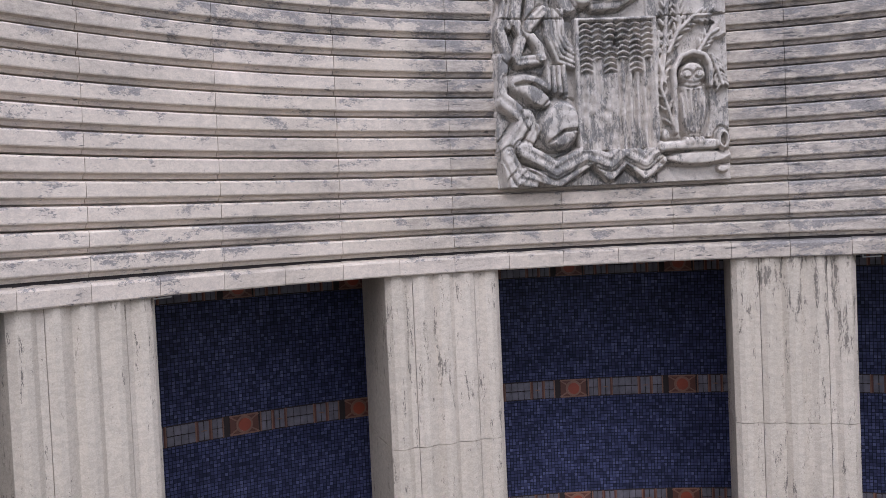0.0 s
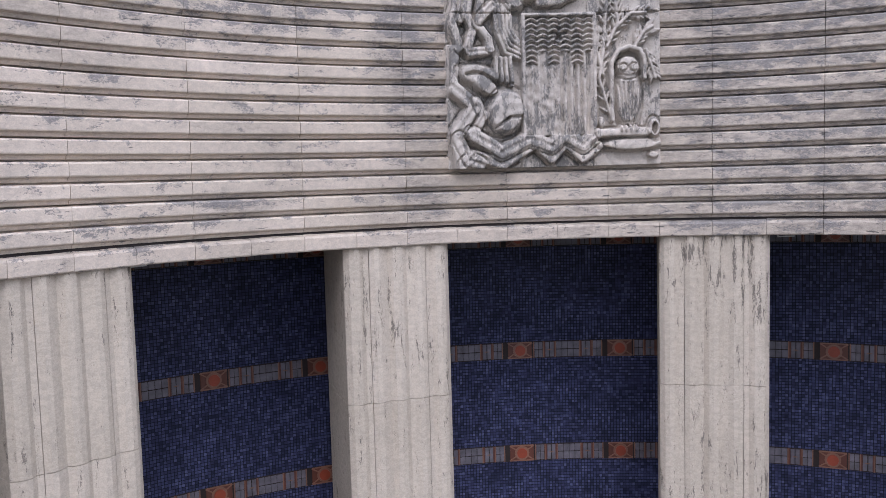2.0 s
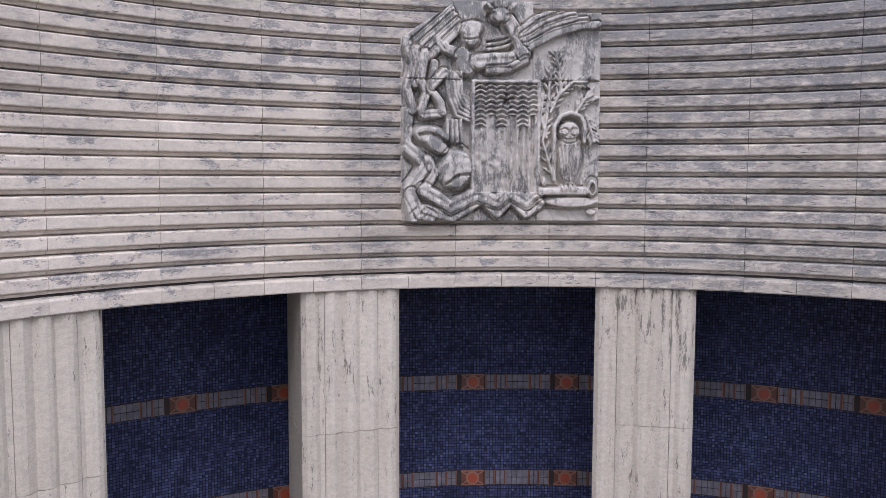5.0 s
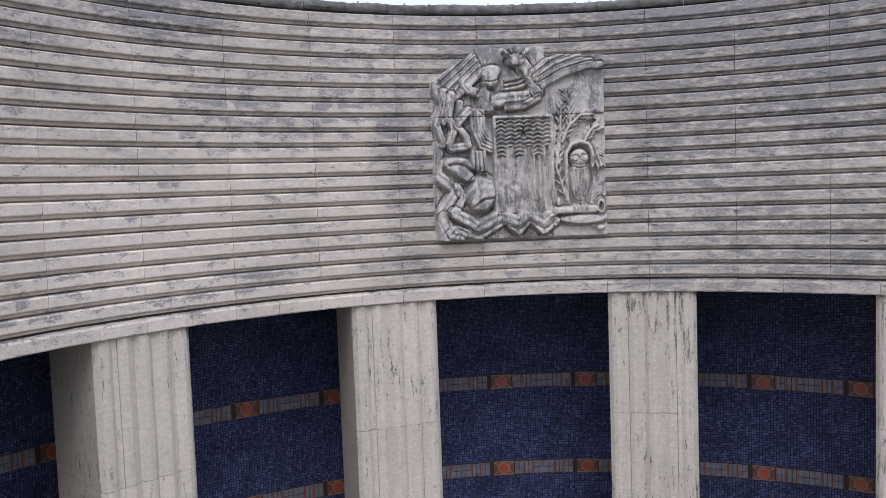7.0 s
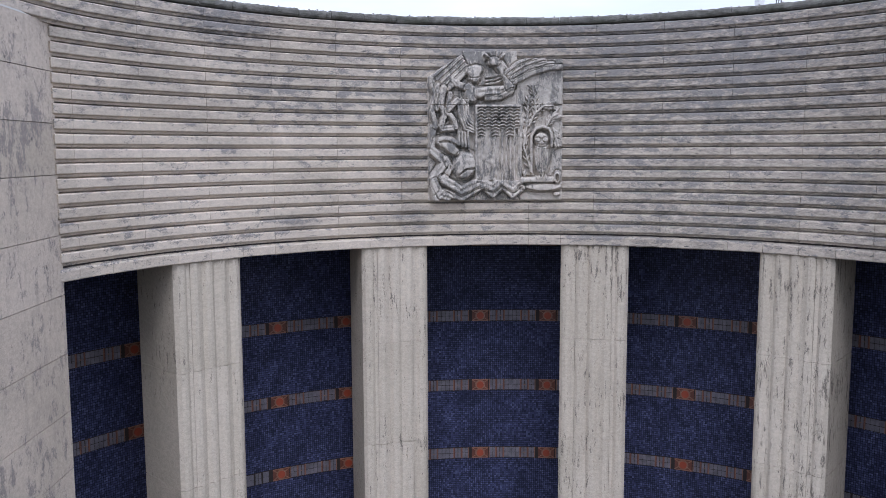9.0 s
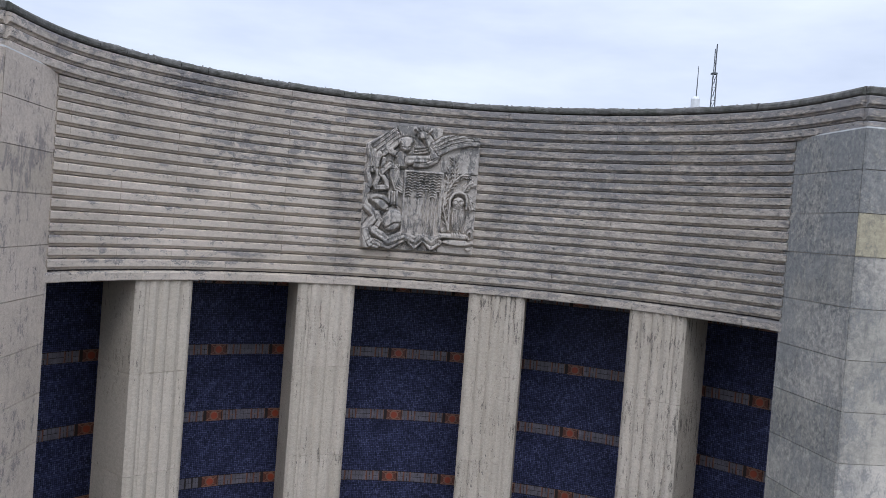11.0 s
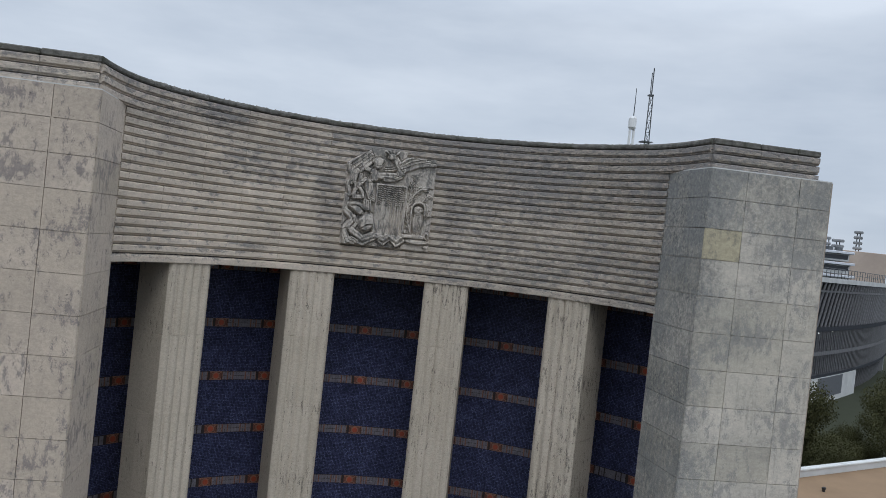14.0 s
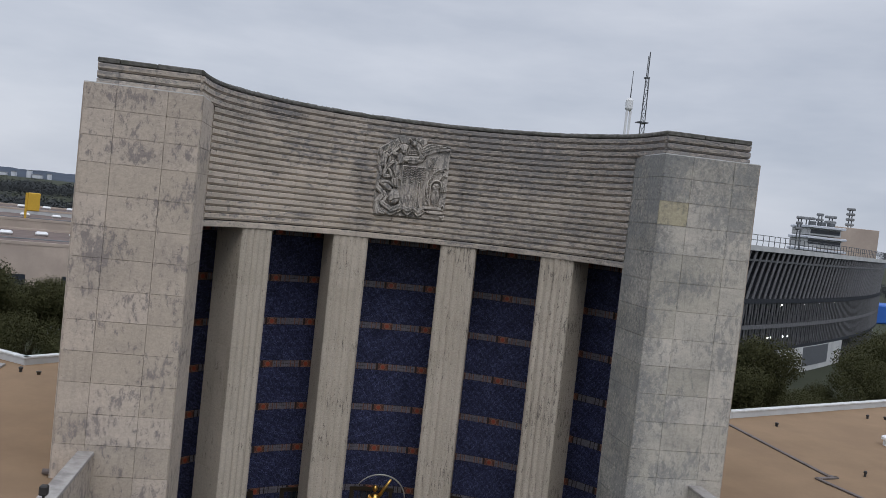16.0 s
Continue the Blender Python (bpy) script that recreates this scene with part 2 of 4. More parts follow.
# darker towards the inner edge, the return and the top
M_PYLON_R = stone("pylon_limestone_dark_edge", (0.55, 0.505, 0.435), (0.25, 0.255, 0.25), (0.41, 0.385, 0.335), 0.55, 0.63, (1.6, 1.6, 0.85), 3.3, strength=0.6, grime=0.85, per_block=0.13, streak=0.3, top_grime=(20.5, 25.0), east_most=0.34, along=(10.0, 8.9), cluster=0.6)
M_OCHRE = stone("ochre_stained_limestone", (0.47, 0.42, 0.29), (0.25, 0.24, 0.20), (0.42, 0.37, 0.26), 0.56, 0.64, (1.6, 1.6, 0.85), 3.3, strength=0.6, grime=0.5, streak=0.2)
M_RELIEF = stone("relief_limestone", (0.56, 0.50, 0.43), (0.17, 0.165, 0.155), (0.45, 0.41, 0.36), 0.53, 0.60, (1.6, 1.6, 0.7), 4.0, grime=0.5, streak=0.12, per_block=0.0)
M_MORTAR = plain("old_mortar", (0.36, 0.31, 0.26), 0.95)
M_CAP = plain("mossy_cap_stone", (0.16, 0.153, 0.138), 0.95, var=0.5, scale=5, bump=0.9, stain=(0.07, 0.075, 0.055))
M_MOSAIC = mosaic("blue_glass_mosaic")
M_DOORGREY = plain("slate_grey_door", (0.09, 0.095, 0.105), 0.7)
M_GREYTILE = plain("grey_glazed_tile", (0.165, 0.152, 0.175), 0.5, var=0.4, scale=6)
M_GROUT = plain("brown_grout", (0.028, 0.019, 0.017), 0.8)
M_TANLINE = plain("tan_line_tile", (0.25, 0.125, 0.08), 0.5)
M_RED = plain("dark_red_tile", (0.13, 0.042, 0.026), 0.45)
M_ORANGE = plain("orange_glazed_disc", (0.32, 0.06, 0.026), 0.4, var=0.2)
# plaster darkened so that the portico's top shade sits in its colour
M_SOFFIT = plain("shade_dark_soffit_plaster", (0.045, 0.04, 0.038), 0.9)
M_GOLD = plain("gilded_bronze", (0.75, 0.45, 0.12), 0.28, 1.0, var=0.3, scale=5)
M_BOW = plain("worn_pale_bronze", (0.42, 0.40, 0.36), 0.5, 0.5)
M_STRIP = plain("weathered_brown_strip", (0.13, 0.105, 0.095), 0.8)
M_BRONZE = plain("dark_bronze", (0.06, 0.045, 0.03), 0.45, 0.6)
M_ROOF = plain("tan_roof_membrane", (0.25, 0.17, 0.105), 0.95, var=0.1, scale=0.35, bump=0.2, stain=(0.20, 0.135, 0.085))
M_COPING = plain("pale_coping", (0.55, 0.55, 0.53), 0.8, var=0.15, stain=(0.33, 0.33, 0.31))
M_LEAD = plain("grey_metal_coping", (0.36, 0.335, 0.31), 0.6, 0.1, var=0.25, stain=(0.12, 0.11, 0.10))
M_DARK = plain("black_rubber", (0.025, 0.022, 0.02), 0.7)
M_WHITE = plain("white_painted_metal", (0.75, 0.75, 0.74), 0.5, var=0.08)
M_STEEL = plain("dark_galvanised_steel", (0.11, 0.115, 0.12), 0.55, 0.4)
M_PALECONC = plain("pale_concrete", (0.5, 0.5, 0.49), 0.9, var=0.15, scale=0.4)
M_RAKER = plain("dull_painted_steel", (0.125, 0.125, 0.13), 0.8)
# near-black: the deep shade under the stand is put into the colour
M_DEEP = plain("shade_dark_understand", (0.042, 0.045, 0.052), 0.95)
M_TANWALL = plain("dusty_tan_stucco", (0.47, 0.385, 0.32), 0.9, var=0.15, scale=0.2, stain=(0.36, 0.295, 0.25))
M_FLATROOF = plain("brown_gravel_roof", (0.16, 0.125, 0.11), 0.95, var=0.2, scale=0.3)
# M_PALECONC's darker counterpart, with shade put into the grey
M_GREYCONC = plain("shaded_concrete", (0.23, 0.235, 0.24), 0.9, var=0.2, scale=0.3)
M_CREAM = plain("cream_stucco", (0.6, 0.53, 0.43), 0.9, var=0.12, scale=0.3, stain=(0.4, 0.37, 0.31))
M_YELLOW = plain("yellow_painted_panel", (0.6, 0.36, 0.03), 0.6, var=0.1)
M_BLUE = plain("blue_canvas", (0.02, 0.11, 0.42), 0.7, var=0.1)
M_LEAF = plain("oak_leaves", (0.056, 0.056, 0.024), 0.85, var=0.35, scale=0.8)
M_BARK = plain("oak_bark", (0.09, 0.07, 0.05), 0.95)
M_GROUND = plain("dry_grass_and_asphalt", (0.048, 0.053, 0.034), 0.95, var=0.3, scale=0.02)
M_PAVE = plain("grey_plaza_paving", (0.13, 0.122, 0.11), 0.9, var=0.12, scale=0.5)
# distance haze is mixed into the colours of the far woods and ridge
M_WOODS = plain("haze_greyed_winter_woods", (0.062, 0.066, 0.068), 0.95, var=0.4, scale=0.03)
M_HAZY = plain("haze_tinted_far_woods", (0.06, 0.074, 0.098), 0.95, var=0.25, scale=0.01)
M_FARWHITE = plain("distant_pale_walls", (0.6, 0.62, 0.66), 0.9, var=0.1)
M_GLASSDARK = plain("dark_window_glass", (0.03, 0.035, 0.045), 0.15, var=0.1)
M_LAMP = bpy.data.materials.new("lit_lamp_lens")
M_LAMP.use_nodes = True
M_LAMP.node_tree.nodes["Principled BSDF"].inputs["Emission Color"].default_value = (1, 0.95, 0.85, 1)
M_LAMP.node_tree.nodes["Principled BSDF"].inputs["Emission Strength"].default_value = 6


# ---- mesh helpers ----
Z0 = 20.0            # height of the lintel above the plaza
R = 9.858           # radius of the curved front
CY = -R              # centre of the curve on the axis


def mesh(name, verts, faces, mat, smooth=False):
    me = bpy.data.meshes.new(name)
    me.from_pydata([tuple(v) for v in verts], [], faces)
    me.materials.append(mat)
    if smooth:
        for p in me.polygons:
            p.use_smooth = True
    me.update()
    return me


def thing(name, label, category, group="", kind="", at=None):
    ob = new(name)
    if at is not None:
        ob.matrix_basis = at
    return tagged(ob, label, category, group, kind)


def put(name, me, parent=None, m=None, label=""):
    ob = new(name, me)
    ob.parent = parent
    if m is not None:
        ob.matrix_basis = m
    if label:
        tagged(ob, label)
    return ob


class Geo:
    """Gathers boxes, tubes and sheets into one mesh."""

    def __init__(self):
        self.v, self.f = [], []

    def box(self, x0, x1, y0, y1, z0, z1, bevel=0.0, m=None):
        b = min(bevel, (x1 - x0) / 2.1, (y1 - y0) / 2.1, (z1 - z0) / 2.1)
        o = len(self.v)
        if b <= 0:
            pts = [(x, y, z) for z in (z0, z1) for x, y in ((x0, y0), (x1, y0), (x1, y1), (x0, y1))]
            fs = [(3, 2, 1, 0), (4, 5, 6, 7), (0, 1, 5, 4), (1, 2, 6, 5), (2, 3, 7, 6), (3, 0, 4, 7)]
        else:
            bm = bmesh.new()
            bmesh.ops.create_cube(bm, size=1)
            for v in bm.verts:
                v.co = Vector(((x0 + x1) / 2 + v.co.x * (x1 - x0), (y0 + y1) / 2 + v.co.y * (y1 - y0), (z0 + z1) / 2 + v.co.z * (z1 - z0)))
            bmesh.ops.bevel(bm, geom=bm.edges[:], offset=b, segments=1, affect="EDGES")
            bm.verts.index_update()
            pts = [tuple(v.co) for v in bm.verts]
            fs = [tuple(v.index for v in f.verts) for f in bm.faces]
            bm.free()
        if m is not None:
            pts = [tuple(m @ Vector(p)) for p in pts]
        self.v += pts
        self.f += [tuple(i + o for i in f) for f in fs]
        return self

    def tube(self, pts, radii, seg=8, caps=True):
        pts = [Vector(p) for p in pts]
        if isinstance(radii, (int, float)):
            radii = [radii] * len(pts)
        o = len(self.v)
        for i, p in enumerate(pts):
            d = (pts[min(i + 1, len(pts) - 1)] - pts[max(i - 1, 0)]).normalized()
            a = d.cross(Vector((0, 0, 1)) if abs(d.z) < 0.9 else Vector((1, 0, 0))).normalized()
            c = d.cross(a)
            for k in range(seg):
                t = 2 * math.pi * k / seg
                self.v.append(tuple(p + (a * math.cos(t) + c * math.sin(t)) * radii[i]))
        for i in range(len(pts) - 1):
            for k in range(seg):
                k2 = (k + 1) % seg
                self.f.append((o + i * seg + k, o + i * seg + k2, o + (i + 1) * seg + k2, o + (i + 1) * seg + k))
        if caps:
            self.f.append(tuple(o + k for k in reversed(range(seg))))
            self.f.append(tuple(o + (len(pts) - 1) * seg + k for k in range(seg)))
        return self

    def ball(self, c, rx, ry, rz, seg=12, rings=8):
        o = len(self.v)
        for i in range(rings + 1):
            t = math.pi * i / rings
            for k in range(seg):
                a = 2 * math.pi * k / seg
                self.v.append((c[0] + rx * math.sin(t) * math.cos(a), c[1] + ry * math.sin(t) * math.sin(a), c[2] + rz * math.cos(t)))
        for i in range(rings):
            for k in range(seg):
                k2 = (k + 1) % seg
                self.f.append((o + i * seg + k, o + (i + 1) * seg + k, o + (i + 1) * seg + k2, o + i * seg + k2))
        return self

    def prism(self, poly, z0, z1):
        """A vertical prism over a counter-clockwise outline."""
        o, k = len(self.v), len(poly)
        self.v += [(x, y, z0) for x, y in poly] + [(x, y, z1) for x, y in poly]
        self.f.append(tuple(o + i for i in reversed(range(k))))
        self.f.append(tuple(o + k + i for i in range(k)))
        for i in range(k):
            j = (i + 1) % k
            self.f.append((o + i, o + j, o + k + j, o + k + i))
        return self

    def mesh(self, name, mat, smooth=False):
        return mesh(name, self.v, self.f, mat, smooth)


def arc_solid(profile, back, a0, a1, seg, radius=R):
    """A curved piece about the z axis: the front follows profile rows of (z, offset from the radius), the back is a plain arc."""
    rows = [(z, radius + o) for z, o in profile] + [(profile[-1][0], radius + back), (profile[0][0], radius + back)]
    k, v, f = len(rows), [], []
    for i in range(seg + 1):
        a = a0 + (a1 - a0) * i / seg
        v += [(r * math.sin(a), r * math.cos(a), z) for z, r in rows]
    for i in range(seg):
        for j in range(k):
            j2 = (j + 1) % k
            f.append((i * k + j, (i + 1) * k + j, (i + 1) * k + j2, i * k + j2))
    f.append(tuple(range(k)))
    f.append(tuple(seg * k + j for j in reversed(range(k))))
    return v, f


def turned(angle, z=0.0):
    """Places a piece built about the curve's centre at an angle along the curve."""
    return Matrix.Translation((0, CY, z)) @ Matrix.Rotation(-angle, 4, "Z")


# ---- curved frieze of fluted blocks ----
LIP, CAP, COURSES = 0.29, 0.20, 19
PITCH = (5.93 - LIP - CAP) / COURSES
END = 1.176
JOIN = 1.05        # where the curve eases into the pylons' corner
FLUTE = ((0.0, 0.02), (0.03, 0.018), (0.048, -0.048), (0.20, -0.068), (0.25, -0.095), (0.275, -0.118), (0.33, -0.125), (0.85, -0.130), (0.91, -0.12), (0.938, -0.08), (0.962, 0.018), (1.0, 0.02))


def flute_profile(n, z0=0.0, slit=0.0):
    rows = []
    for c in range(n):
        rows += [(z0 + (c + f) * PITCH, o + (slit if o > -0.01 else 0.0)) for f, o in (FLUTE if c == n - 1 else FLUTE[:-1])]
    return rows


frieze = thing("frieze", "curved frieze of fluted cream limestone blocks stained grey", "frieze", kind="structure")
BLOCK = 1.72 / R
FIRST = -0.80 / R
GAP = 0.0035 / R
joints = [FIRST + BLOCK * k for k in range(-8, 10)]
joints = [-END] + [j for j in joints if -END + 0.03 < j < END - 0.03] + [END]
full = {}
bounds = [0, 2, 5, 8, 11, 14, 17, 19]
for n in (2, 3):
    pr = flute_profile(n)
    pr[0], pr[-1] = (0.004, pr[0][1]), (n * PITCH - 0.004, pr[-1][1])
    v, f = arc_solid(pr, 0.45, -BLOCK / 2 + GAP, BLOCK / 2 - GAP, 5)
    full[n] = mesh("frieze_block", v, f, M_FRIEZE)
for b0, b1 in zip(bounds, bounds[1:]):
    for j0, j1 in zip(joints, joints[1:]):
        mid, wide = (j0 + j1) / 2, j1 - j0
        if abs(wide - BLOCK) < 1e-4:
            me = full[b1 - b0]
        else:
            pr = flute_profile(b1 - b0)
            pr[0], pr[-1] = (0.004, pr[0][1]), ((b1 - b0) * PITCH - 0.004, pr[-1][1])
            v, f = arc_solid(pr, 0.45, -wide / 2 + GAP, wide / 2 - GAP, 4)
            me = mesh("frieze_block", v, f, M_FRIEZE)
        jitter = random.uniform(-0.004, 0.004)
        m = turned(mid, Z0 + LIP + b0 * PITCH)
        put("block", me, frieze, m @ Matrix.Translation((0, jitter, 0)))
# plain lip course, half-length stones
lipw = BLOCK / 2
v, f = arc_solid([(0.0, -0.085), (0.02, -0.10), (0.20, -0.112), (0.235, -0.10), (0.25, -0.03), (LIP - 0.006, -0.01)], 0.45, -lipw / 2 + GAP, lipw / 2 - GAP, 3)
lip_me = mesh("lip_stone", v, f, M_FRIEZE)
k = -14
while FIRST + lipw * k < END:
    a = FIRST + lipw * (k + 0.5)
    if abs(a) < END + 0.03:
        put("lip_stone", lip_me, frieze, turned(a, Z0 + random.uniform(-0.004, 0.004)))
    k += 1
# rough cap course
cap_mes = []
for seed in range(5):
    v, f = arc_solid([(0.004, -0.03), (0.02, -0.10), (0.06, -0.125), (0.10, -0.13), (0.15, -0.12), (0.185, -0.09), (CAP, -0.03), (CAP + 0.005, 0.15)], 0.75, -lipw / 2 + GAP, lipw / 2 - GAP, 10)
    worn = []
    for x, y, z in v:
        k = 0.022 * noise.noise(Vector((x * 6 + seed * 9, y * 6, z * 7))) + 0.014 * noise.noise(Vector((x * 17, y * 17 + seed * 5, z * 17)))
        d = Vector((x, y)).normalized()
        worn.append((x + d.x * k, y + d.y * k, z + (k * 1.3 if z > 0.09 else 0)))
    cap_mes.append(mesh("cap_stone", worn, f, M_CAP))
ZCAP = Z0 + LIP + COURSES * PITCH
a = -JOIN + lipw / 2
while a < JOIN - lipw * 0.3:
    put("cap_stone", random.choice(cap_mes), frieze, turned(a, ZCAP + random.uniform(-0.008, 0.012)))
    a += lipw
# backing behind the joints
v, f = arc_solid([(0.02, 0.075), (ZCAP - Z0, 0.075)], 0.6, -END, END, 48)
put("backing", mesh("backing", v, f, M_MORTAR), frieze, turned(0, Z0))
# small clips along the top edge
clip_me = Geo().box(-0.02, 0.02, -0.02, 0.02, -0.02, 0.035, 0.008).mesh("clip", M_LEAD)
for i in range(48):
    a = -JOIN + (i + 0.5) * 2 * JOIN / 48
    a += random.uniform(-0.02, 0.02)
    put("clip", clip_me, frieze, turned(a, ZCAP + CAP) @ Matrix.Translation((0, R - 0.03 + random.uniform(0, 0.1), 0)))

# ---- pylons ----
XP, YP, XI, YI, XO, ZP = 9.10, -8.95, 9.01, -6.00, 13.38, Z0 + 4.93
XC, YC = 9.32, -8.46      # corner of the attic over the pylon
ROWS_Z = [ZP - Z0, 4.01, 3.04, 2.07] + [2.07 - 1.16 * k for k in range(1, 20)]


CAP_PROFILE = [(0.004, -0.03), (0.02, -0.10), (0.06, -0.125), (0.13, -0.125), (0.17, -0.10), (CAP, -0.04)]


def corner_path():
    """Plan of the attic from the curve to the corner over the pylon, easing along a bent line."""
    p0 = Vector((R * math.sin(JOIN), CY + R * math.cos(JOIN)))
    p1 = p0 + Vector((math.cos(JOIN), -math.sin(JOIN))) * 1.3
    p2 = Vector((XC, YC))
    return [p0 * (1 - t) ** 2 + p1 * 2 * t * (1 - t) + p2 * t * t for t in [i / 8 for i in range(9)]]


def swept(profile, back, path):
    """A solid whose front follows the profile rows of (z, offset) along a path in plan."""
    rows = list(profile) + [(profile[-1][0], back), (profile[0][0], back)]
    k, v, f = len(rows), [], []
    for i, p in enumerate(path):
        d = (path[min(i + 1, len(path) - 1)] - path[max(i - 1, 0)]).normalized()
        v += [(p.x - d.y * o, p.y + d.x * o, z) for z, o in rows]
    for i in range(len(path) - 1):
        for j in range(k):
            j2 = (j + 1) % k
            f.append((i * k + j, (i + 1) * k + j, (i + 1) * k + j2, i * k + j2))
    f.append(tuple(range(k)))
    f.append(tuple((len(path) - 1) * k + j for j in reversed(range(k))))
    return v, f


def pylon(side):
    p = thing("pylon", "tall weathered limestone block pylon flanking the curved front" if side < 0 else "tall grey-stained limestone block pylon flanking the curved front", "pylon", group="pylons")
    mat = M_PYLON if side < 0 else M_PYLON_R
    cols = [XP, 10.36, 12.17, XO]
    core = Geo()
    pts = [(XP + 0.05, YP + 0.05), (XO - 0.05, YP + 0.05), (XO - 0.05, 3.0), (12.83, 3.0), (12.83, -5.0), (XI + 0.3, YI + 0.05), (XI + 0.05, YI)]
    if side < 0:
        pts = [(-x, y) for x, y in reversed(pts)]
    core.prism(pts, 0, ZP - 0.02)
    put("core", core.mesh("core", M_MORTAR), p)
    g = 0.007
    top = Geo()
    for r, (zt, zb) in enumerate(zip(ROWS_Z, ROWS_Z[1:])):
        zt, zb = Z0 + zt, max(0.0, Z0 + zb)
        if zt - zb < 0.1:
            continue
        # front stones
        for c, (xa, xb) in enumerate(zip(cols, cols[1:])):
            q = Geo()
            inner, outer = c == 0, c == 2
            a, b = xa + (0 if inner else g), xb - (0 if outer else g)
            jit = random.uniform(-0.006, 0.006)
            if outer:    # rounded outer corner
                rad = 0.22
                poly = [(a, YP + 0.3), (a, YP + jit)] + [(b - rad + rad * math.sin(t), YP + rad - rad * math.cos(t)) for t in [i * math.pi / 2 / 5 for i in range(6)]] + [(b, YP + 0.3)]
            elif inner:  # slightly eased arris, mitred to the return
                poly = [(a + 0.08, YP + 0.3), (a + 0.012, YP + 0.05), (a + 0.05, YP + 0.006 + jit), (b, YP + jit), (b, YP + 0.3)]
            else:
                poly = [(a, YP + 0.3), (a, YP + jit), (b, YP + jit), (b, YP + 0.3)]
            if side < 0:
                poly = [(-x, y) for x, y in reversed(poly)]
            q.prism(poly, zb + g, zt - g)
            ochre = side > 0 and c == 0 and r == 2
            put("stone", q.mesh("stone", M_OCHRE if ochre else mat), p, None, "ochre-stained stone" if ochre else "")
        # return stones towards the curve
        q = Geo()
        n = Vector((YI - YP, XP - XI)).normalized()      # inward normal in plan
        e0, e1 = Vector((XP, YP + 0.05)), Vector((XI, YI))
        poly = [tuple(e0), tuple(e1), (e1.x + 0.3, e1.y + 0.0), (e0.x + 0.3, e0.y + 0.25)]
        poly = [poly[0], poly[3], poly[2], poly[1]]
        if side < 0:
            poly = [(-x, y) for x, y in reversed(poly)]
        q.prism(poly, zb + g, zt - g)
        put("stone", q.mesh("stone", mat), p)
        # outer flank stones
        for y0, y1 in ((YP + 0.3 + g, -4.6), (-4.6 + g, -1.2), (-1.2 + g, 3.0)):
            q = Geo()
            x0, x1 = sorted((side * (XO - 0.3), side * XO))
            q.box(x0, x1, y0, y1, zb + g, zt - g)
            put("stone", q.mesh("stone", mat), p)
    # weathering slab on top
    q = Geo()
    poly = [(XP + 0.02, YP + 0.03), (XO - 0.1, YP + 0.03), (XO - 0.03, YP + 0.12), (XO - 0.03, 3.0), (XI + 0.8, 3.0), (XI + 0.02, YI)]
    if side < 0:
        poly = [(-x, y) for x, y in reversed(poly)]
    q.prism(poly, ZP - 0.02, ZP + 0.03)
    put("top_slab", q.mesh("top_slab", M_COPING), p, label="pale weathering slab")
    # fluted attic courses above: curve out of the frieze, then straight along the front
    n_att = 3
    zb = ZCAP - n_att * PITCH
    pr = flute_profile(n_att, slit=0.09)
    path = corner_path()
    for nm, prof, back, mat_, zz in (("attic_curve", pr, 0.5, M_FRIEZE, zb), ("cap_curve", CAP_PROFILE, 0.75, M_CAP, ZCAP)):
        v, f = swept(prof, back, path)
        if side < 0:
            v = [(-x, y, z) for x, y, z in v]
            f = [tuple(reversed(q_)) for q_ in f]
        put(nm, mesh(nm, v, f, mat_), p, pose(0, 0, zz))
    cx, cyy = XC, YC
    for x0, x1 in ((cx - 0.02, 10.9), (10.91, 12.2), (12.21, 12.98)):
        vv, ff = [], []
        for x in (x0, x1):
            vv += [(side * x, cyy + o - 0.03, zb + z) for z, o in pr] + [(side * x, cyy + 2.2, zb + n_att * PITCH), (side * x, cyy + 2.2, zb)]
        kk = len(vv) // 2
        for j in range(kk):
            j2 = (j + 1) % kk
            ff.append((j, kk + j, kk + j2, j2) if side > 0 else (j, j2, kk + j2, kk + j))
        ff.append(tuple(range(kk)) if side < 0 else tuple(reversed(range(kk))))
        ff.append(tuple(kk + j for j in (reversed(range(kk)) if side < 0 else range(kk))))
        put("attic_block", mesh("attic_block", vv, ff, M_FRIEZE), p)
        q = Geo()
        xa, xb = sorted((side * x0, side * (x1 + (0.03 if x1 > 12.9 else 0))))
        q.box(xa, xb, cyy - 0.13, cyy + 2.2, ZCAP + 0.004, ZCAP + CAP - 0.02 + random.uniform(0, 0.02), 0.03)
        put("cap_stone", q.mesh("cap_stone", M_CAP), p)
    return p


pylon(-1)
pylon(1)

# ---- portico: curved mosaic wall, soffit, roof slab ----
DB = 3.2
RB = R + DB


def mosaic_wall():
    a0, seg, z0, z1 = 1.25, 80, 0.0, Z0 + 0.1
    v, f, uvs = [], [], []
    for i in range(seg + 1):
        a = -a0 + 2 * a0 * i / seg
        for r, z in ((RB, z0), (RB, z1), (RB + 0.4, z1), (RB + 0.4, z0)):
            v.append((r * math.sin(a), r * math.cos(a), z))
            uvs.append((a * RB, z))
    for i in range(seg):
        for j in range(4):
            j2 = (j + 1) % 4
            f.append((i * 4 + j, (i + 1) * 4 + j, (i + 1) * 4 + j2, i * 4 + j2))
    me = mesh("wall_mosaic", v, f, M_MOSAIC)
    layer = me.uv_layers.new(name="UVMap")
    for lp in me.loops:
        layer.data[lp.index].uv = uvs[lp.vertex_index]
    ob = put("wall_mosaic", me, None, turned(0))
    return tagged(ob, "curved wall of small deep blue glass mosaic tiles", "wall", kind="structure")


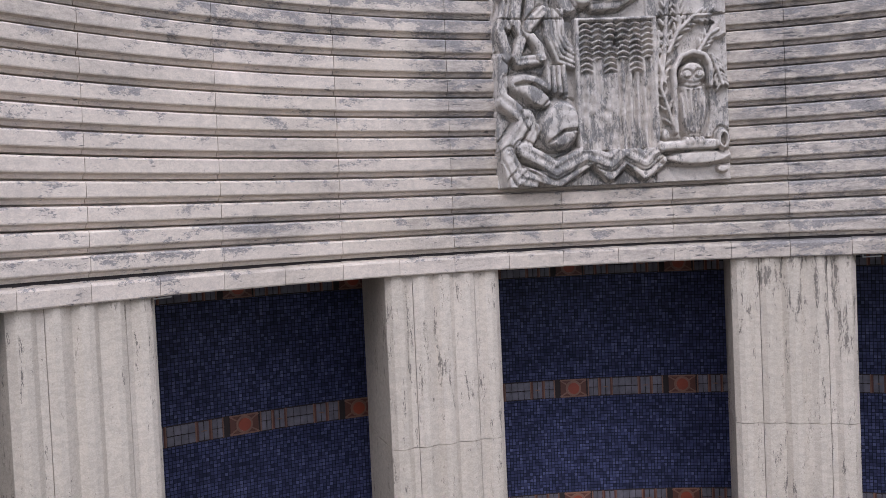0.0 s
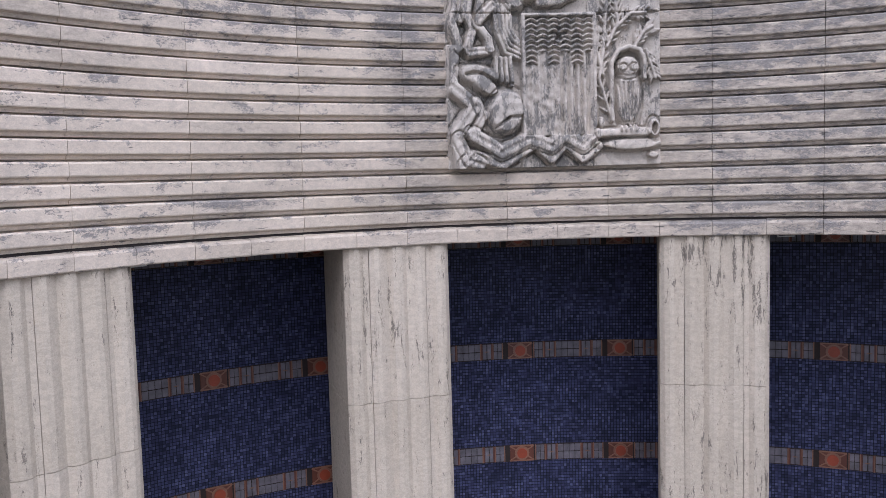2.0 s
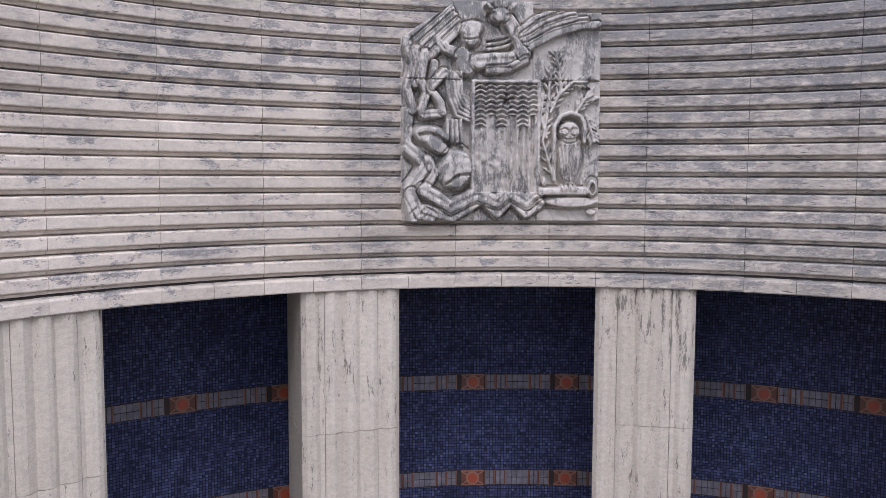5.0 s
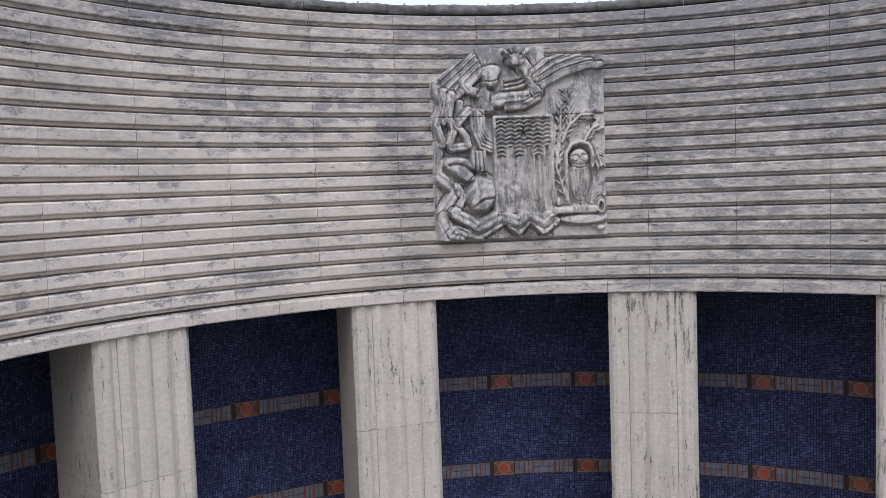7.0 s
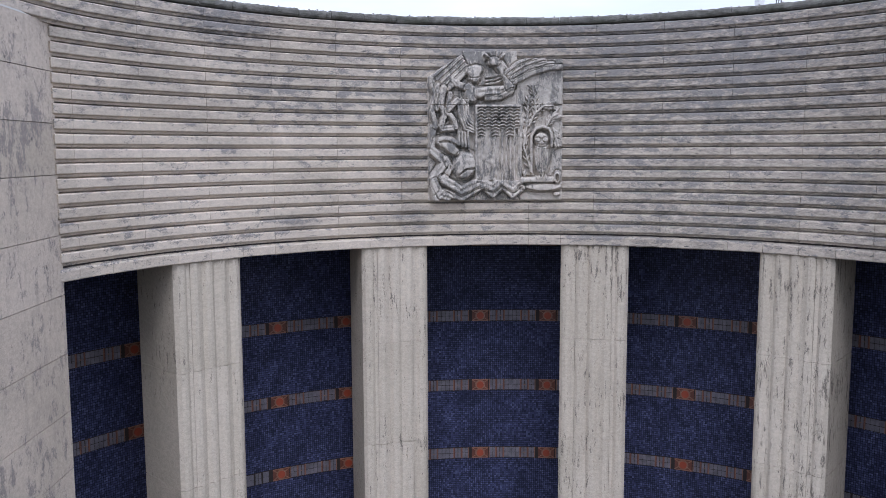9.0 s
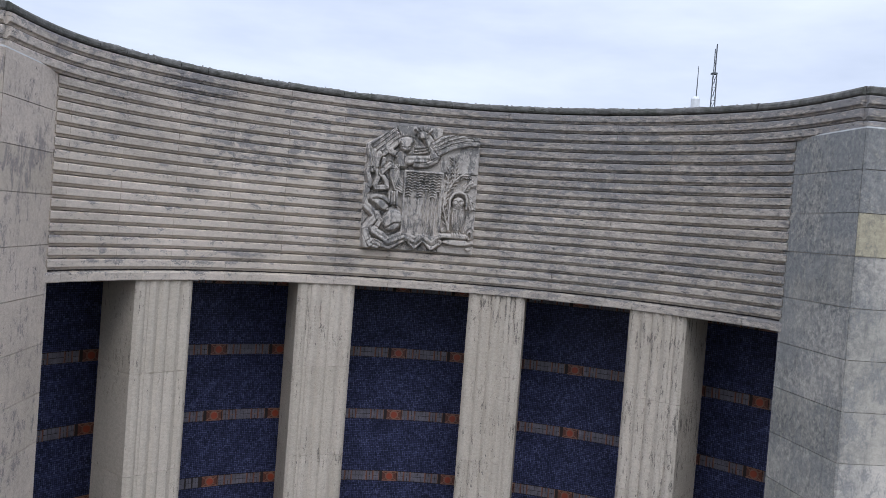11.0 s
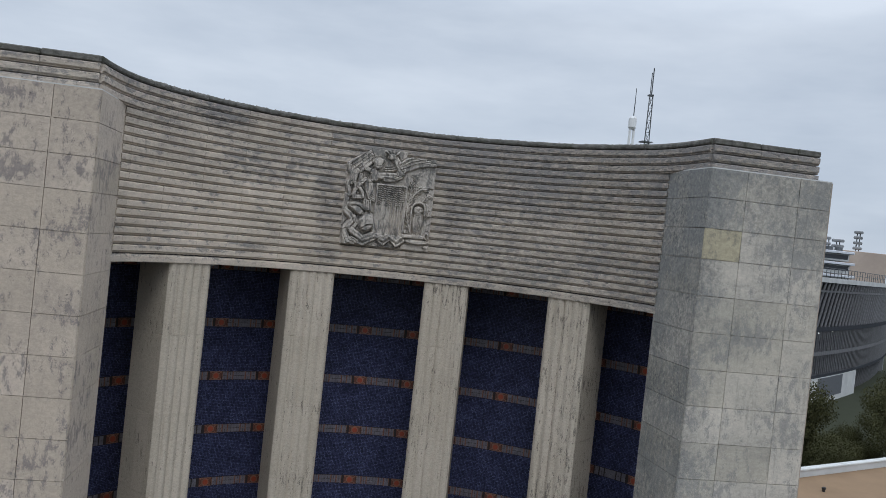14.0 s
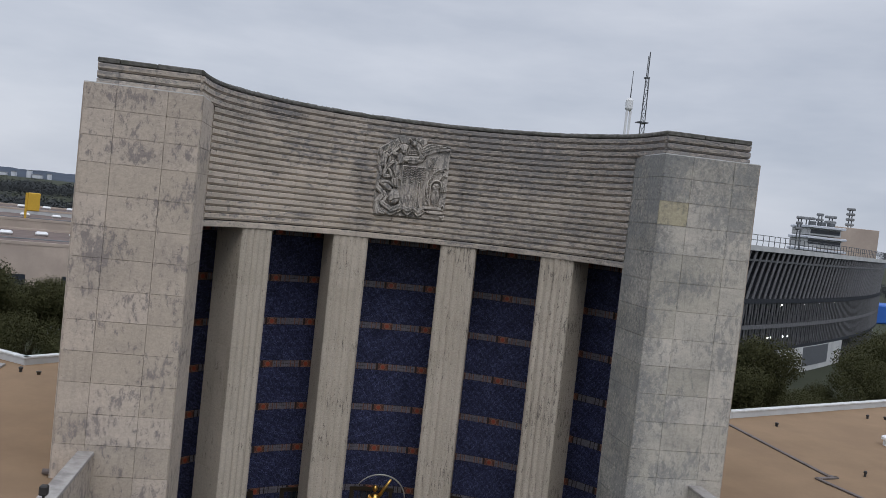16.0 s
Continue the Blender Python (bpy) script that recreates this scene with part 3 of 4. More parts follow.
mosaic_wall()
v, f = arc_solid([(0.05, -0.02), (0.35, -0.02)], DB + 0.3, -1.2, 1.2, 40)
tagged(put("ceiling", mesh("ceiling", v, f, M_SOFFIT), None, turned(0, Z0)), "plaster soffit of the curved portico, coloured dark for its shade", "ceiling", kind="structure")
roof = Geo().box(-12.8, 12.8, 3.7, 9.5, Z0 + 0.36, Z0 + 4.6)
tagged(put("hall_block", roof.mesh("hall_block", M_CREAM)), "plain upper wall of the hall behind the frieze", "building", kind="structure")

# ---- fluted piers ----
PA, PA2, PB = 0.3609, 0.3284, 0.1826
PIER_ANGLES = [-(PA / 2 + PB + PA2 + PB / 2), -(PA / 2 + PB / 2), PA / 2 + PB / 2, PA / 2 + PB + PA2 + PB / 2]
PW = 1.79
PIER_D = 1.75


def pier_front(x):
    """Depth of the five shallow flutes across the pier's face."""
    u = (x / PW + 0.5) * 5
    return -0.11 * abs(math.sin(math.pi * u)) ** 0.75


def pier_piece(xa, xb, za, zb):
    n = max(3, int((xb - xa) / 0.075))
    xs = [xa + (xb - xa) * i / n for i in range(n + 1)]
    poly = [(x, 0.04 + pier_front(x)) for x in xs] + [(xb, 0.3), (xa, 0.3)]
    return Geo().prism(poly, za, zb)


pier_joints = [0.0, -2.54, -5.3, -8.1, -10.9, -13.7, -16.5, -20.0]
XJ = (-PW / 2, -PW / 2 + 0.41, PW / 2 - 0.42, PW / 2)
pier_ob = None
for i, ang in enumerate(PIER_ANGLES):
    m = turned(ang) @ Matrix.Translation((0, R, 0))
    if pier_ob is not None:
        copy_thing(pier_ob, m)
        continue
    pier_ob = thing("pier", "tall fluted cream limestone pier with grey flaking stains", "pier", group="piers of the portico", at=m)
    for za, zb in zip(pier_joints[1:], pier_joints):
        for xa, xb in zip(XJ, XJ[1:]):
            g = 0.004
            put("stone", pier_piece(xa + (g if xa > -0.9 else 0), xb - (g if xb < 0.9 else 0), Z0 + za + g, Z0 + zb - g).mesh("stone", M_PIER), pier_ob)
        q = Geo().box(-PW / 2 + 0.012, PW / 2 - 0.012, 0.305, 0.95, Z0 + za + g, Z0 + zb - g, 0.012)
        put("side_stone", q.mesh("side_stone", M_PIER), pier_ob)
        q = Geo().box(-PW / 2 + 0.06, PW / 2 - 0.06, 0.955, PIER_D, Z0 + za + g, Z0 + zb - g, 0.012)
        put("back_stone", q.mesh("back_stone", M_PIER), pier_ob)
    put("core", Geo().box(-PW / 2 + 0.08, PW / 2 - 0.08, 0.06, PIER_D - 0.05, 0, Z0 - 0.01).mesh("core", M_MORTAR), pier_ob)

# ---- ground ----
gs = 4500
tagged(put("ground", mesh("ground", [(-gs, -gs, -0.02), (gs, -gs, -0.02), (gs, gs, -0.02), (-gs, gs, -0.02)], [(0, 1, 2, 3)], M_GROUND)), "flat park ground of grass and asphalt", "ground", kind="structure")
tagged(put("plaza", Geo().box(-11.8, 11.8, -60, 3.6, -0.015, 0.06).mesh("plaza", M_PAVE)), "grey stone plaza before the portico", "pavement", kind="structure")


# ---- carved relief panel on the frieze ----
def relief_panel():
    """A carved square panel: a height field of smooth strokes, bosses and ripples on a curved slab."""
    nx, nz = 300, 310
    u, w = np.meshgrid(np.linspace(0, 1, nx), np.linspace(0, 1.04, nz))
    hgt = np.full(u.shape, 0.05)

    def near(x0, y0, x1, y1):
        dx, dy = x1 - x0, y1 - y0
        s = np.clip(((u - x0) * dx + (w - y0) * dy) / (dx * dx + dy * dy + 1e-9), 0, 1)
        return np.hypot(u - x0 - s * dx, w - y0 - s * dy)

    def raise_to(d, r, h, base=0.04, moat=0.0):
        nonlocal hgt
        k = np.clip((1 - d / r) * 2.8, 0, 1)
        if moat:          # a cut line round the raised shape
            hgt = hgt - 0.04 * np.clip(1 - np.abs(d - r - moat * 0.5) / moat, 0, 1)
        k = k * k * (3 - 2 * k) * (0.86 + 0.14 * np.clip(1 - (d / r) ** 2, 0, 1))
        hgt = np.maximum(hgt, np.where(d < r, base + (h - base) * k, 0))

    def line(r, h, *pts, base=0.04):
        r = r * 1.3 if r > 0.0125 else r * 1.1
        d = near(*pts[0], *pts[1])
        for p0, p1 in zip(pts[1:], pts[2:]):
            d = np.minimum(d, near(*p0, *p1))
        raise_to(d, r, h, base, 0.006 if r > 0.014 and base < 0.1 else 0.0)
        if r > 0.024:
            groove(r * 0.3, 0.012, *pts)

    def boss(x, y, rx, ry, h, turn=0.0, base=0.04):
        c, s = math.cos(turn), math.sin(turn)
        a, b = (u - x) * c + (w - y) * s, -(u - x) * s + (w - y) * c
        raise_to(np.hypot(a / rx, b / ry), 1.0, h, base, 0.006 / min(rx, ry) if min(rx, ry) > 0.02 else 0.0)

    def groove(r, depth, *pts):
        nonlocal hgt
        for (x0, y0), (x1, y1) in zip(pts, pts[1:]):
            d = near(x0, y0, x1, y1)
            hgt = hgt - depth * np.clip(1 - (d / r) ** 2, 0, 1)

    def pct(*pts):
        return [(x / 100, y / 100) for x, y in pts]

    # wavy border down one side and two zigzags along the foot
    line(0.030, 0.19, *pct((2, 50), (1, 36), (12, 27), (3, 15), (5, 2)))
    line(0.022, 0.16, *pct((13, 29), (16, 23), (11, 15)))
    line(0.024, 0.18, *pct((6, 2), (11, 6), (25, 2), (37, 9), (41, 11), (48, 4), (55, 11), (63, 4), (70, 9)))
    line(0.030, 0.21, *pct((10, 15), (18, 11), (24, 7), (37, 13), (48, 9.5), (54, 14.5), (63, 9.5), (69, 14)))
    line(0.026, 0.16, *pct((4, 13), (9, 4), (14, 2)))
    boss(0.86, 0.095, 0.17, 0.035, 0.17)
    boss(0.96, 0.045, 0.03, 0.018, 0.15)
    # slanted bundle in the upper corner
    for k in range(5):
        o = k * 2.6
        line(0.017, 0.20 - 0.012 * k, *pct((2 + o * 0.75, 84 - o), (23 + o * 0.6, 101 - o)))
    line(0.020, 0.19, *pct((1, 84), (5, 73), (2, 62), (5, 52)))
    line(0.018, 0.17, *pct((6, 80), (8, 72), (6, 64)))
    # falling strands and a squared fold
    line(0.020, 0.18, *pct((11, 78), (9, 66), (12, 60), (9, 52), (10, 50), (20, 51)))
    line(0.018, 0.17, *pct((16, 74), (14, 62), (19, 56), (20, 52)))
    line(0.020, 0.18, *pct((21, 70), (15, 64)))
    for k in range(5):
        a = 0.018 * k
        line(0.010, 0.165 + 0.008 * (k % 2), (0.22 + a, 0.70), (0.225 + a, 0.60), (0.27 + a * 0.6, 0.50 + a), (0.335, 0.475 + a))
    for k in range(4):
        line(0.011, 0.17, (0.15 + 0.03 * k, 0.86 - 0.015 * k), (0.20 + 0.03 * k, 0.80), (0.27 + 0.02 * k, 0.775), (0.31, 0.82))
    # rounded head-like boss, chest and bent arm, kept as plain shapes
    boss(0.34, 0.865, 0.055, 0.06, 0.20, 0.3)
    boss(0.345, 0.90, 0.075, 0.045, 0.19, 0.2)
    boss(0.32, 0.745, 0.065, 0.075, 0.17, 0.2)
    line(0.034, 0.20, *pct((38, 75), (46, 76), (55, 76), (61, 80)))
    line(0.034, 0.21, *pct((61, 80), (58, 87), (53, 94)))
    line(0.015, 0.17, *pct((43, 71), (53, 71.5), (62, 76)))
    for k in range(5):
        line(0.012, 0.23, (0.49, 0.955), (0.42 + 0.035 * k, 1.035 - 0.012 * abs(k - 2)))
    boss(0.485, 0.96, 0.05, 0.035, 0.23)
    for k in range(3):
        line(0.009, 0.13, *pct((43, 81 + 2.3 * k), (50, 82 + 2.3 * k), (57, 84.5 + 2.3 * k)))
    # flaring plume
    for k in range(4):
        line(0.017, 0.20 - 0.015 * k, (0.585 + 0.02 * k, 0.885 - 0.02 * k), (0.66 + 0.035 * k, 0.945 - 0.02 * k), (0.76 + 0.045 * k, 0.985 - 0.022 * k), (0.80 + 0.06 * k, 0.99 - 0.022 * k))
    # plain corner slab
    slab = (u > 0.66) & (u < 0.985) & (w > 0.67) & (w < 0.90)
    hgt = np.where(slab, np.maximum(hgt, 0.075), hgt)
    # resting animals
    boss(0.14, 0.405, 0.11, 0.055, 0.17, -0.15)
    boss(0.17, 0.36, 0.085, 0.04, 0.19, -0.5)
    groove(0.008, 0.05, *pct((8, 41), (16, 41), (22, 37)))
    for k in range(4):
        line(0.011, 0.18, (0.225 + 0.022 * k, 0.475), (0.225 + 0.025 * k, 0.39 - 0.01 * k))
    boss(0.27, 0.245, 0.10, 0.12, 0.22, -0.35)
    groove(0.009, 0.06, *pct((22, 18), (28, 22), (34, 22.5)))
    groove(0.009, 0.05, *pct((17, 16), (22, 13.5), (30, 14)))
    # shield with ripples over vertical bars
    inside = (u > 0.36) & (u < 0.685) & (w > 0.14) & (w < 0.655)
    bars = 0.13 + 0.028 * np.cos((u - 0.365) * 2 * math.pi / 0.031) + 0.008 * np.sin(w * 45 + 9 * np.sin(u * 60))
    scal = np.abs(np.sin((u - 0.365) * math.pi / 0.054)) * 0.012
    rip = 0.14 + 0.03 * np.cos((w - scal) * 2 * math.pi / 0.0225)
    lower = w < 0.475 - 0.028 * np.sign(np.sin((u - 0.365) * math.pi / 0.054))
    left_bay = (u < 0.515) & lower
    bars = np.where(left_bay, 0.135 + 0.014 * np.cos((u - 0.365) * 2 * math.pi / 0.031) + 0.010 * np.sin(u * 70 + 4 * np.sin(w * 21)) * np.sin(w * 40), bars)
    hgt = np.where(inside, np.where(lower, bars, rip), hgt)
    for k in range(5):
        t = math.pi / 2 + k * 2 * math.pi / 5
        groove(0.010, 0.045, (0.525, 0.57), (0.525 + 0.034 * math.cos(t), 0.57 + 0.034 * math.sin(t)))
    line(0.011, 0.185, *pct((35.5, 14), (35.5, 66), (69, 66), (69, 14)))
    # tree with twigs and leaves
    stems = [pct((77, 20), (71, 38), (73, 49), (74, 60), (75, 72)), pct((75, 52), (80, 62), (79, 72), (77, 80)), pct((79, 60), (86, 66), (93, 66)), pct((88, 52), (92, 58), (96, 60)), pct((93, 50), (95, 44), (97, 38)), pct((73, 40), (70, 50), (71, 60))]
    for st_ in stems:
        line(0.009, 0.16, *st_)
        for (x0, y0), (x1, y1) in zip(st_, st_[1:]):
            ang = math.atan2(y1 - y0, x1 - x0)
            for s in (0.2, 0.5, 0.8):
                for o in (-1, 1):
                    boss(x0 + (x1 - x0) * s + 0.022 * math.cos(ang + o * 0.9), y0 + (y1 - y0) * s + 0.022 * math.sin(ang + o * 0.9), 0.028, 0.0085, 0.13, ang + o * 0.6)
    # perched bird as a plain upright boss under a little arch, with its perch and ring
    line(0.012, 0.19, *pct((77, 20), (77, 45), (80, 50), (85, 51.5), (90, 50), (92, 46), (92, 38)))
    boss(0.845, 0.30, 0.068, 0.155, 0.18)
    boss(0.845, 0.43, 0.062, 0.055, 0.20)
    for ex in (0.82, 0.87):
        ring = np.hypot((u - ex) / 0.02, (w - 0.425) / 0.017)
        hgt = np.where(ring < 1.25, 0.165, hgt)
        hgt = np.where(ring < 0.8, 0.215, hgt)
    for k in range(5):
        groove(0.006, 0.03, (0.80 + 0.022 * k, 0.36), (0.825 + 0.010 * k, 0.19))
    line(0.018, 0.20, *pct((71, 14.5), (93, 14.5)))
    for k in range(4):
        boss(0.81 + 0.022 * k, 0.16, 0.012, 0.022, 0.22)
    boss(0.965, 0.16, 0.033, 0.05, 0.21)
    hgt = np.where(np.hypot((u - 0.965) / 0.014, (w - 0.16) / 0.026) < 1, 0.10, hgt)
    boss(0.72, 0.19, 0.02, 0.03, 0.19)
    # joints of the carved stones
    groove(0.004, 0.03, (0.0, 0.665), (1.0, 0.665))
    for x in (0.345, 0.685):
        groove(0.004, 0.02, (x, 0.0), (x, 0.06))
    # hand-cut unevenness
    hgt = hgt + 0.006 * np.sin(u * 71 + 3 * np.sin(w * 33)) * np.sin(w * 57 + 2 * np.sin(u * 41))
    # stepped outline of the panel at the top: carving may rise over the slab, the rest stays square
    top = np.where((u > 0.08) & (u < 0.66), 1.04, 0.985)
    top = np.where(u < 0.26, np.minimum(top, 0.86 + u * 0.62), top)
    half, z0, tall = 1.80, 1.20, 3.72
    panel = thing("relief_panel", "square carved limestone relief panel with shield and zigzag foot", "relief", at=turned(0, Z0))
    rows_at = [0, int(0.665 / 1.04 * nz), nz - 1]
    cols_at = [0, int(0.345 * nx), int(0.685 * nx), nx - 1]
    edge_drop = 0.12
    for i0, i1 in zip(rows_at, rows_at[1:]):
        for j0, j1 in zip(cols_at, cols_at[1:]):
            v, f = [], []
            wide_ = j1 - j0 + 1
            for i in range(i0, i1 + 1):
                for j in range(j0, j1 + 1):
                    a = (u[i, j] - 0.5) * 2 * half / R
                    h = max(0.004, hgt[i, j])
                    if w[i, j] > top[i, j] or i in (0, nz - 1) or j in (0, nx - 1):
                        h = -edge_drop
                    r = R - 0.13 - (h * 1.4 if h > 0 else h)
                    v.append((r * math.sin(a), r * math.cos(a), z0 + w[i, j] * tall))
            for i in range(i1 - i0):
                for j in range(j1 - j0):
                    f.append((i * wide_ + j, i * wide_ + j + 1, (i + 1) * wide_ + j + 1, (i + 1) * wide_ + j))
            put("carved_stone", mesh("carved_stone", v, f, M_RELIEF, True), panel)
    return panel


relief_panel()

# ---- ornament bands of the mosaic wall ----
STEP = 2.08
BAND_H = 0.36
BAND_Z = [Z0 - 0.21] + [Z0 - 0.36 - 2.185 * k for k in range(1, 8)]
SUN0 = -0.006


def tile_mesh(name, w, h, mat, out=0.02):
    return Geo().box(-w / 2, w / 2, -out, 0.0, -h / 2, h / 2, 0.006).mesh(name, mat)


def disc_mesh(name, r0, r1, out, mat, seg=20):
    v = [(r0 * math.cos(t), -out, r0 * math.sin(t)) for t in [2 * math.pi * i / seg for i in range(seg)]]
    v += [(r1 * math.cos(t), 0.0, r1 * math.sin(t)) for t in [2 * math.pi * i / seg for i in range(seg)]]
    f = [tuple(reversed(range(seg)))] + [(i, (i + 1) % seg, seg + (i + 1) % seg, seg + i) for i in range(seg)]
    return mesh(name, v, f, mat)


small = tile_mesh("grey_tile", 0.078, 0.155, M_GREYTILE, 0.016)
wide = tile_mesh("grey_tile", 0.111, 0.15, M_GREYTILE, 0.016)
bar = tile_mesh("red_tile", 0.035, 0.33, M_RED, 0.014)
sun_back = tile_mesh("sun_tile", 0.50, 0.34, M_RED, 0.012)
sun_disc = disc_mesh("sun_disc", 0.108, 0.118, 0.05, M_ORANGE)
sun_ring = disc_mesh("sun_ring", 0.146, 0.152, 0.03, M_TANLINE)
diag = {k: Geo().box(-0.10, 0.10, -0.024, 0.0, -0.011, 0.011, m=Matrix.Rotation(radians(-33 * k), 4, "Y")).mesh("tan_tile", M_TANLINE) for k in (-1, 1)}
sun_edge = Geo().box(-0.25, 0.25, -0.022, 0, -0.011, 0.011).mesh("tan_tile", M_TANLINE)
v, f = arc_solid([(-BAND_H / 2, 0.0), (-BAND_H / 2 + 0.004, -0.006), (BAND_H / 2 - 0.004, -0.006), (BAND_H / 2, 0.0)], 0.01, -STEP / RB / 2, STEP / RB / 2, 4, RB)
bed_me = mesh("band_bed", v, f, M_GROUT)
tall = tile_mesh("grey_tile", 0.078, 0.31, M_GREYTILE, 0.016)
line_me = tile_mesh("tan_tile", 0.024, 0.34, M_TANLINE, 0.016)
cross = tile_mesh("tan_tile", 0.10, 0.022, M_TANLINE, 0.018)
PLAN = [(0.291, line_me), (0.346, small), (0.434, small), (0.493, line_me), (0.517, bar), (0.576, tall), (0.673, tall), (0.625, cross), (0.724, bar), (0.747, line_me), (0.821, wide), (0.941, wide), (1.061, wide), (1.181, wide), (1.250, line_me), (1.277, bar), (1.337, tall), (1.430, tall), (1.384, cross), (1.485, bar), (1.513, line_me), (1.568, small), (1.656, small), (1.711, line_me)]
for bi, z in enumerate(BAND_Z):
    band = thing("mosaic_band", "ornament band of grey and tan tiles with orange sun discs", "tile band", group="mosaic bands", at=turned(0, z))
    for k in range(-8, 8):
        a0 = SUN0 + STEP * k / RB
        if abs(a0) > 1.1:
            continue
        near_view = bi < 6 and abs(a0) < 0.62

        def at(s, zz=0.0):
            return Matrix.Rotation(-(a0 + s / RB), 4, "Z") @ Matrix.Translation((0, RB - 0.006, zz))
        put("band_bed", bed_me, band, Matrix.Rotation(-(a0 + STEP / RB / 2), 4, "Z"))
        sun_ob = put("sun_tile", sun_back, band, at(0))
        put("tan_tile", sun_edge, band, at(0, 0.159))
        put("tan_tile", sun_edge, band, at(0, -0.159))
        put("sun_ring", sun_ring, sun_ob)
        put("sun_disc", sun_disc, sun_ob, None, "orange glazed sun disc")
        for sx in (-1, 1):
            for sz in (-1, 1):
                m = at(sx * 0.17, sz * 0.10)
                put("tan_tile", diag[sx * sz], band, m)
        if near_view or bi < 3:
            for s, me in PLAN:
                if me is bar:
                    put("red_tile", me, band, at(s))
                elif me is line_me or me is cross:
                    put("tan_tile", me, band, at(s))
                elif me is tall:
                    put("grey_tile", me, band, at(s))
                else:
                    for zz in (-0.083, 0.083):
                        put("grey_tile", me, band, at(s, zz))
        else:
            q = Geo()
            for s, me in PLAN:
                if me is bar or me is line_me or me is cross:
                    continue
                w2 = 0.055 if me is wide else 0.039
                for zz in (-0.083, 0.083):
                    q.box(-w2, w2, -0.016, 0, zz - 0.077, zz + 0.077, m=at(s) )
            put("grey_tiles", q.mesh("grey_tiles", M_GREYTILE), band)

# ---- lower doorways, seen only as dark openings ----
for da in (-0.58, -0.29, 0.0, 0.29, 0.58):
    dm = turned(da) @ Matrix.Translation((0, RB, 0))
    door = thing("doorway", "dark bronze doors with a grille in the mosaic wall", "door", group="doors", at=dm)
    put("frame", Geo().box(-1.15, -0.95, -0.12, 0, 0, 6.4).box(0.95, 1.15, -0.12, 0, 0, 6.4).box(-1.15, 1.15, -0.12, 0, 6.4, 6.6).mesh("frame", M_BRONZE), door)
    put("leaf", Geo().box(-0.94, -0.01, -0.06, 0, 0.05, 3.6, 0.02).box(0.01, 0.94, -0.06, 0, 0.05, 3.6, 0.02).mesh("leaf", M_BRONZE), door)
    gr = Geo()
    for k in range(9):
        gr.box(-0.93 + 0.225 * k, -0.90 + 0.225 * k, -0.07, -0.02, 3.65, 6.38)
    put("grille", gr.mesh("grille", M_BRONZE), door)
    put("pane", Geo().box(-0.94, 0.94, -0.015, 0.0, 3.62, 6.39).mesh("pane", M_GLASSDARK), door)

# ---- gilded archer on its pedestal ----
ped = Geo().box(-1.1, 1.1, -0.2, 1.9, 0.06, 4.2, 0.05).box(-0.8, 0.8, 0.0, 1.6, 4.2, 4.75, 0.05)
tagged(put("pedestal", ped.mesh("pedestal", M_PIER)), "plain limestone pedestal before the doors", "pedestal")
st = Geo()
SY, SZ = 1.1, 4.75
st.tube([(-0.28, SY, SZ), (-0.26, SY, SZ + 0.7), (-0.14, SY, SZ + 1.35)], [0.11, 0.13, 0.18], 10)
st.tube([(0.32, SY + 0.1, SZ), (0.26, SY + 0.05, SZ + 0.7), (0.13, SY, SZ + 1.35)], [0.11, 0.13, 0.18], 10)
st.tube([(0, SY, SZ + 1.2), (0, SY, SZ + 1.5), (0.0, SY, SZ + 1.9), (0.0, SY, SZ + 2.2)], [0.24, 0.2, 0.3, 0.18], 12)
st.ball((-0.04, SY, SZ + 2.47), 0.14, 0.16, 0.19)
st.tube([(0.22, SY, SZ + 2.1), (0.45, SY - 0.05, SZ + 2.55), (0.72, SY - 0.1, SZ + 3.0)], [0.1, 0.085, 0.06], 8)
st.tube([(-0.24, SY, SZ + 2.08), (-0.42, SY - 0.05, SZ + 1.8), (-0.3, SY - 0.12, SZ + 2.15)], [0.1, 0.08, 0.06], 8)
st.box(-0.45, 0.45, SY - 0.4, SY + 0.4, SZ - 0.002, SZ + 0.08, 0.02)
body_faces = len(st.f)
bow = []
for i in range(19):
    t = radians(150 - i * 9.5)
    bow.append((0.18 + 1.32 * math.cos(t), SY - 0.1, SZ + 2.0 + 1.22 * math.sin(t) ** 1.0 if math.sin(t) > 0 else SZ + 2.0 + 1.22 * math.sin(t)))
st.tube(bow, [0.018 + 0.025 * math.sin(math.pi * i / 18) for i in range(19)], 6)
archer = st.mesh("statue", M_GOLD, True)
archer.materials.append(M_BOW)
for i, face in enumerate(archer.polygons):
    face.material_index = int(i >= body_faces)
tagged(put("statue", archer), "gilded bronze archer statue raising a bow", "statue")

# ---- side wings: flat tan roofs behind pale parapets ----
ZR = Z0 - 9.75


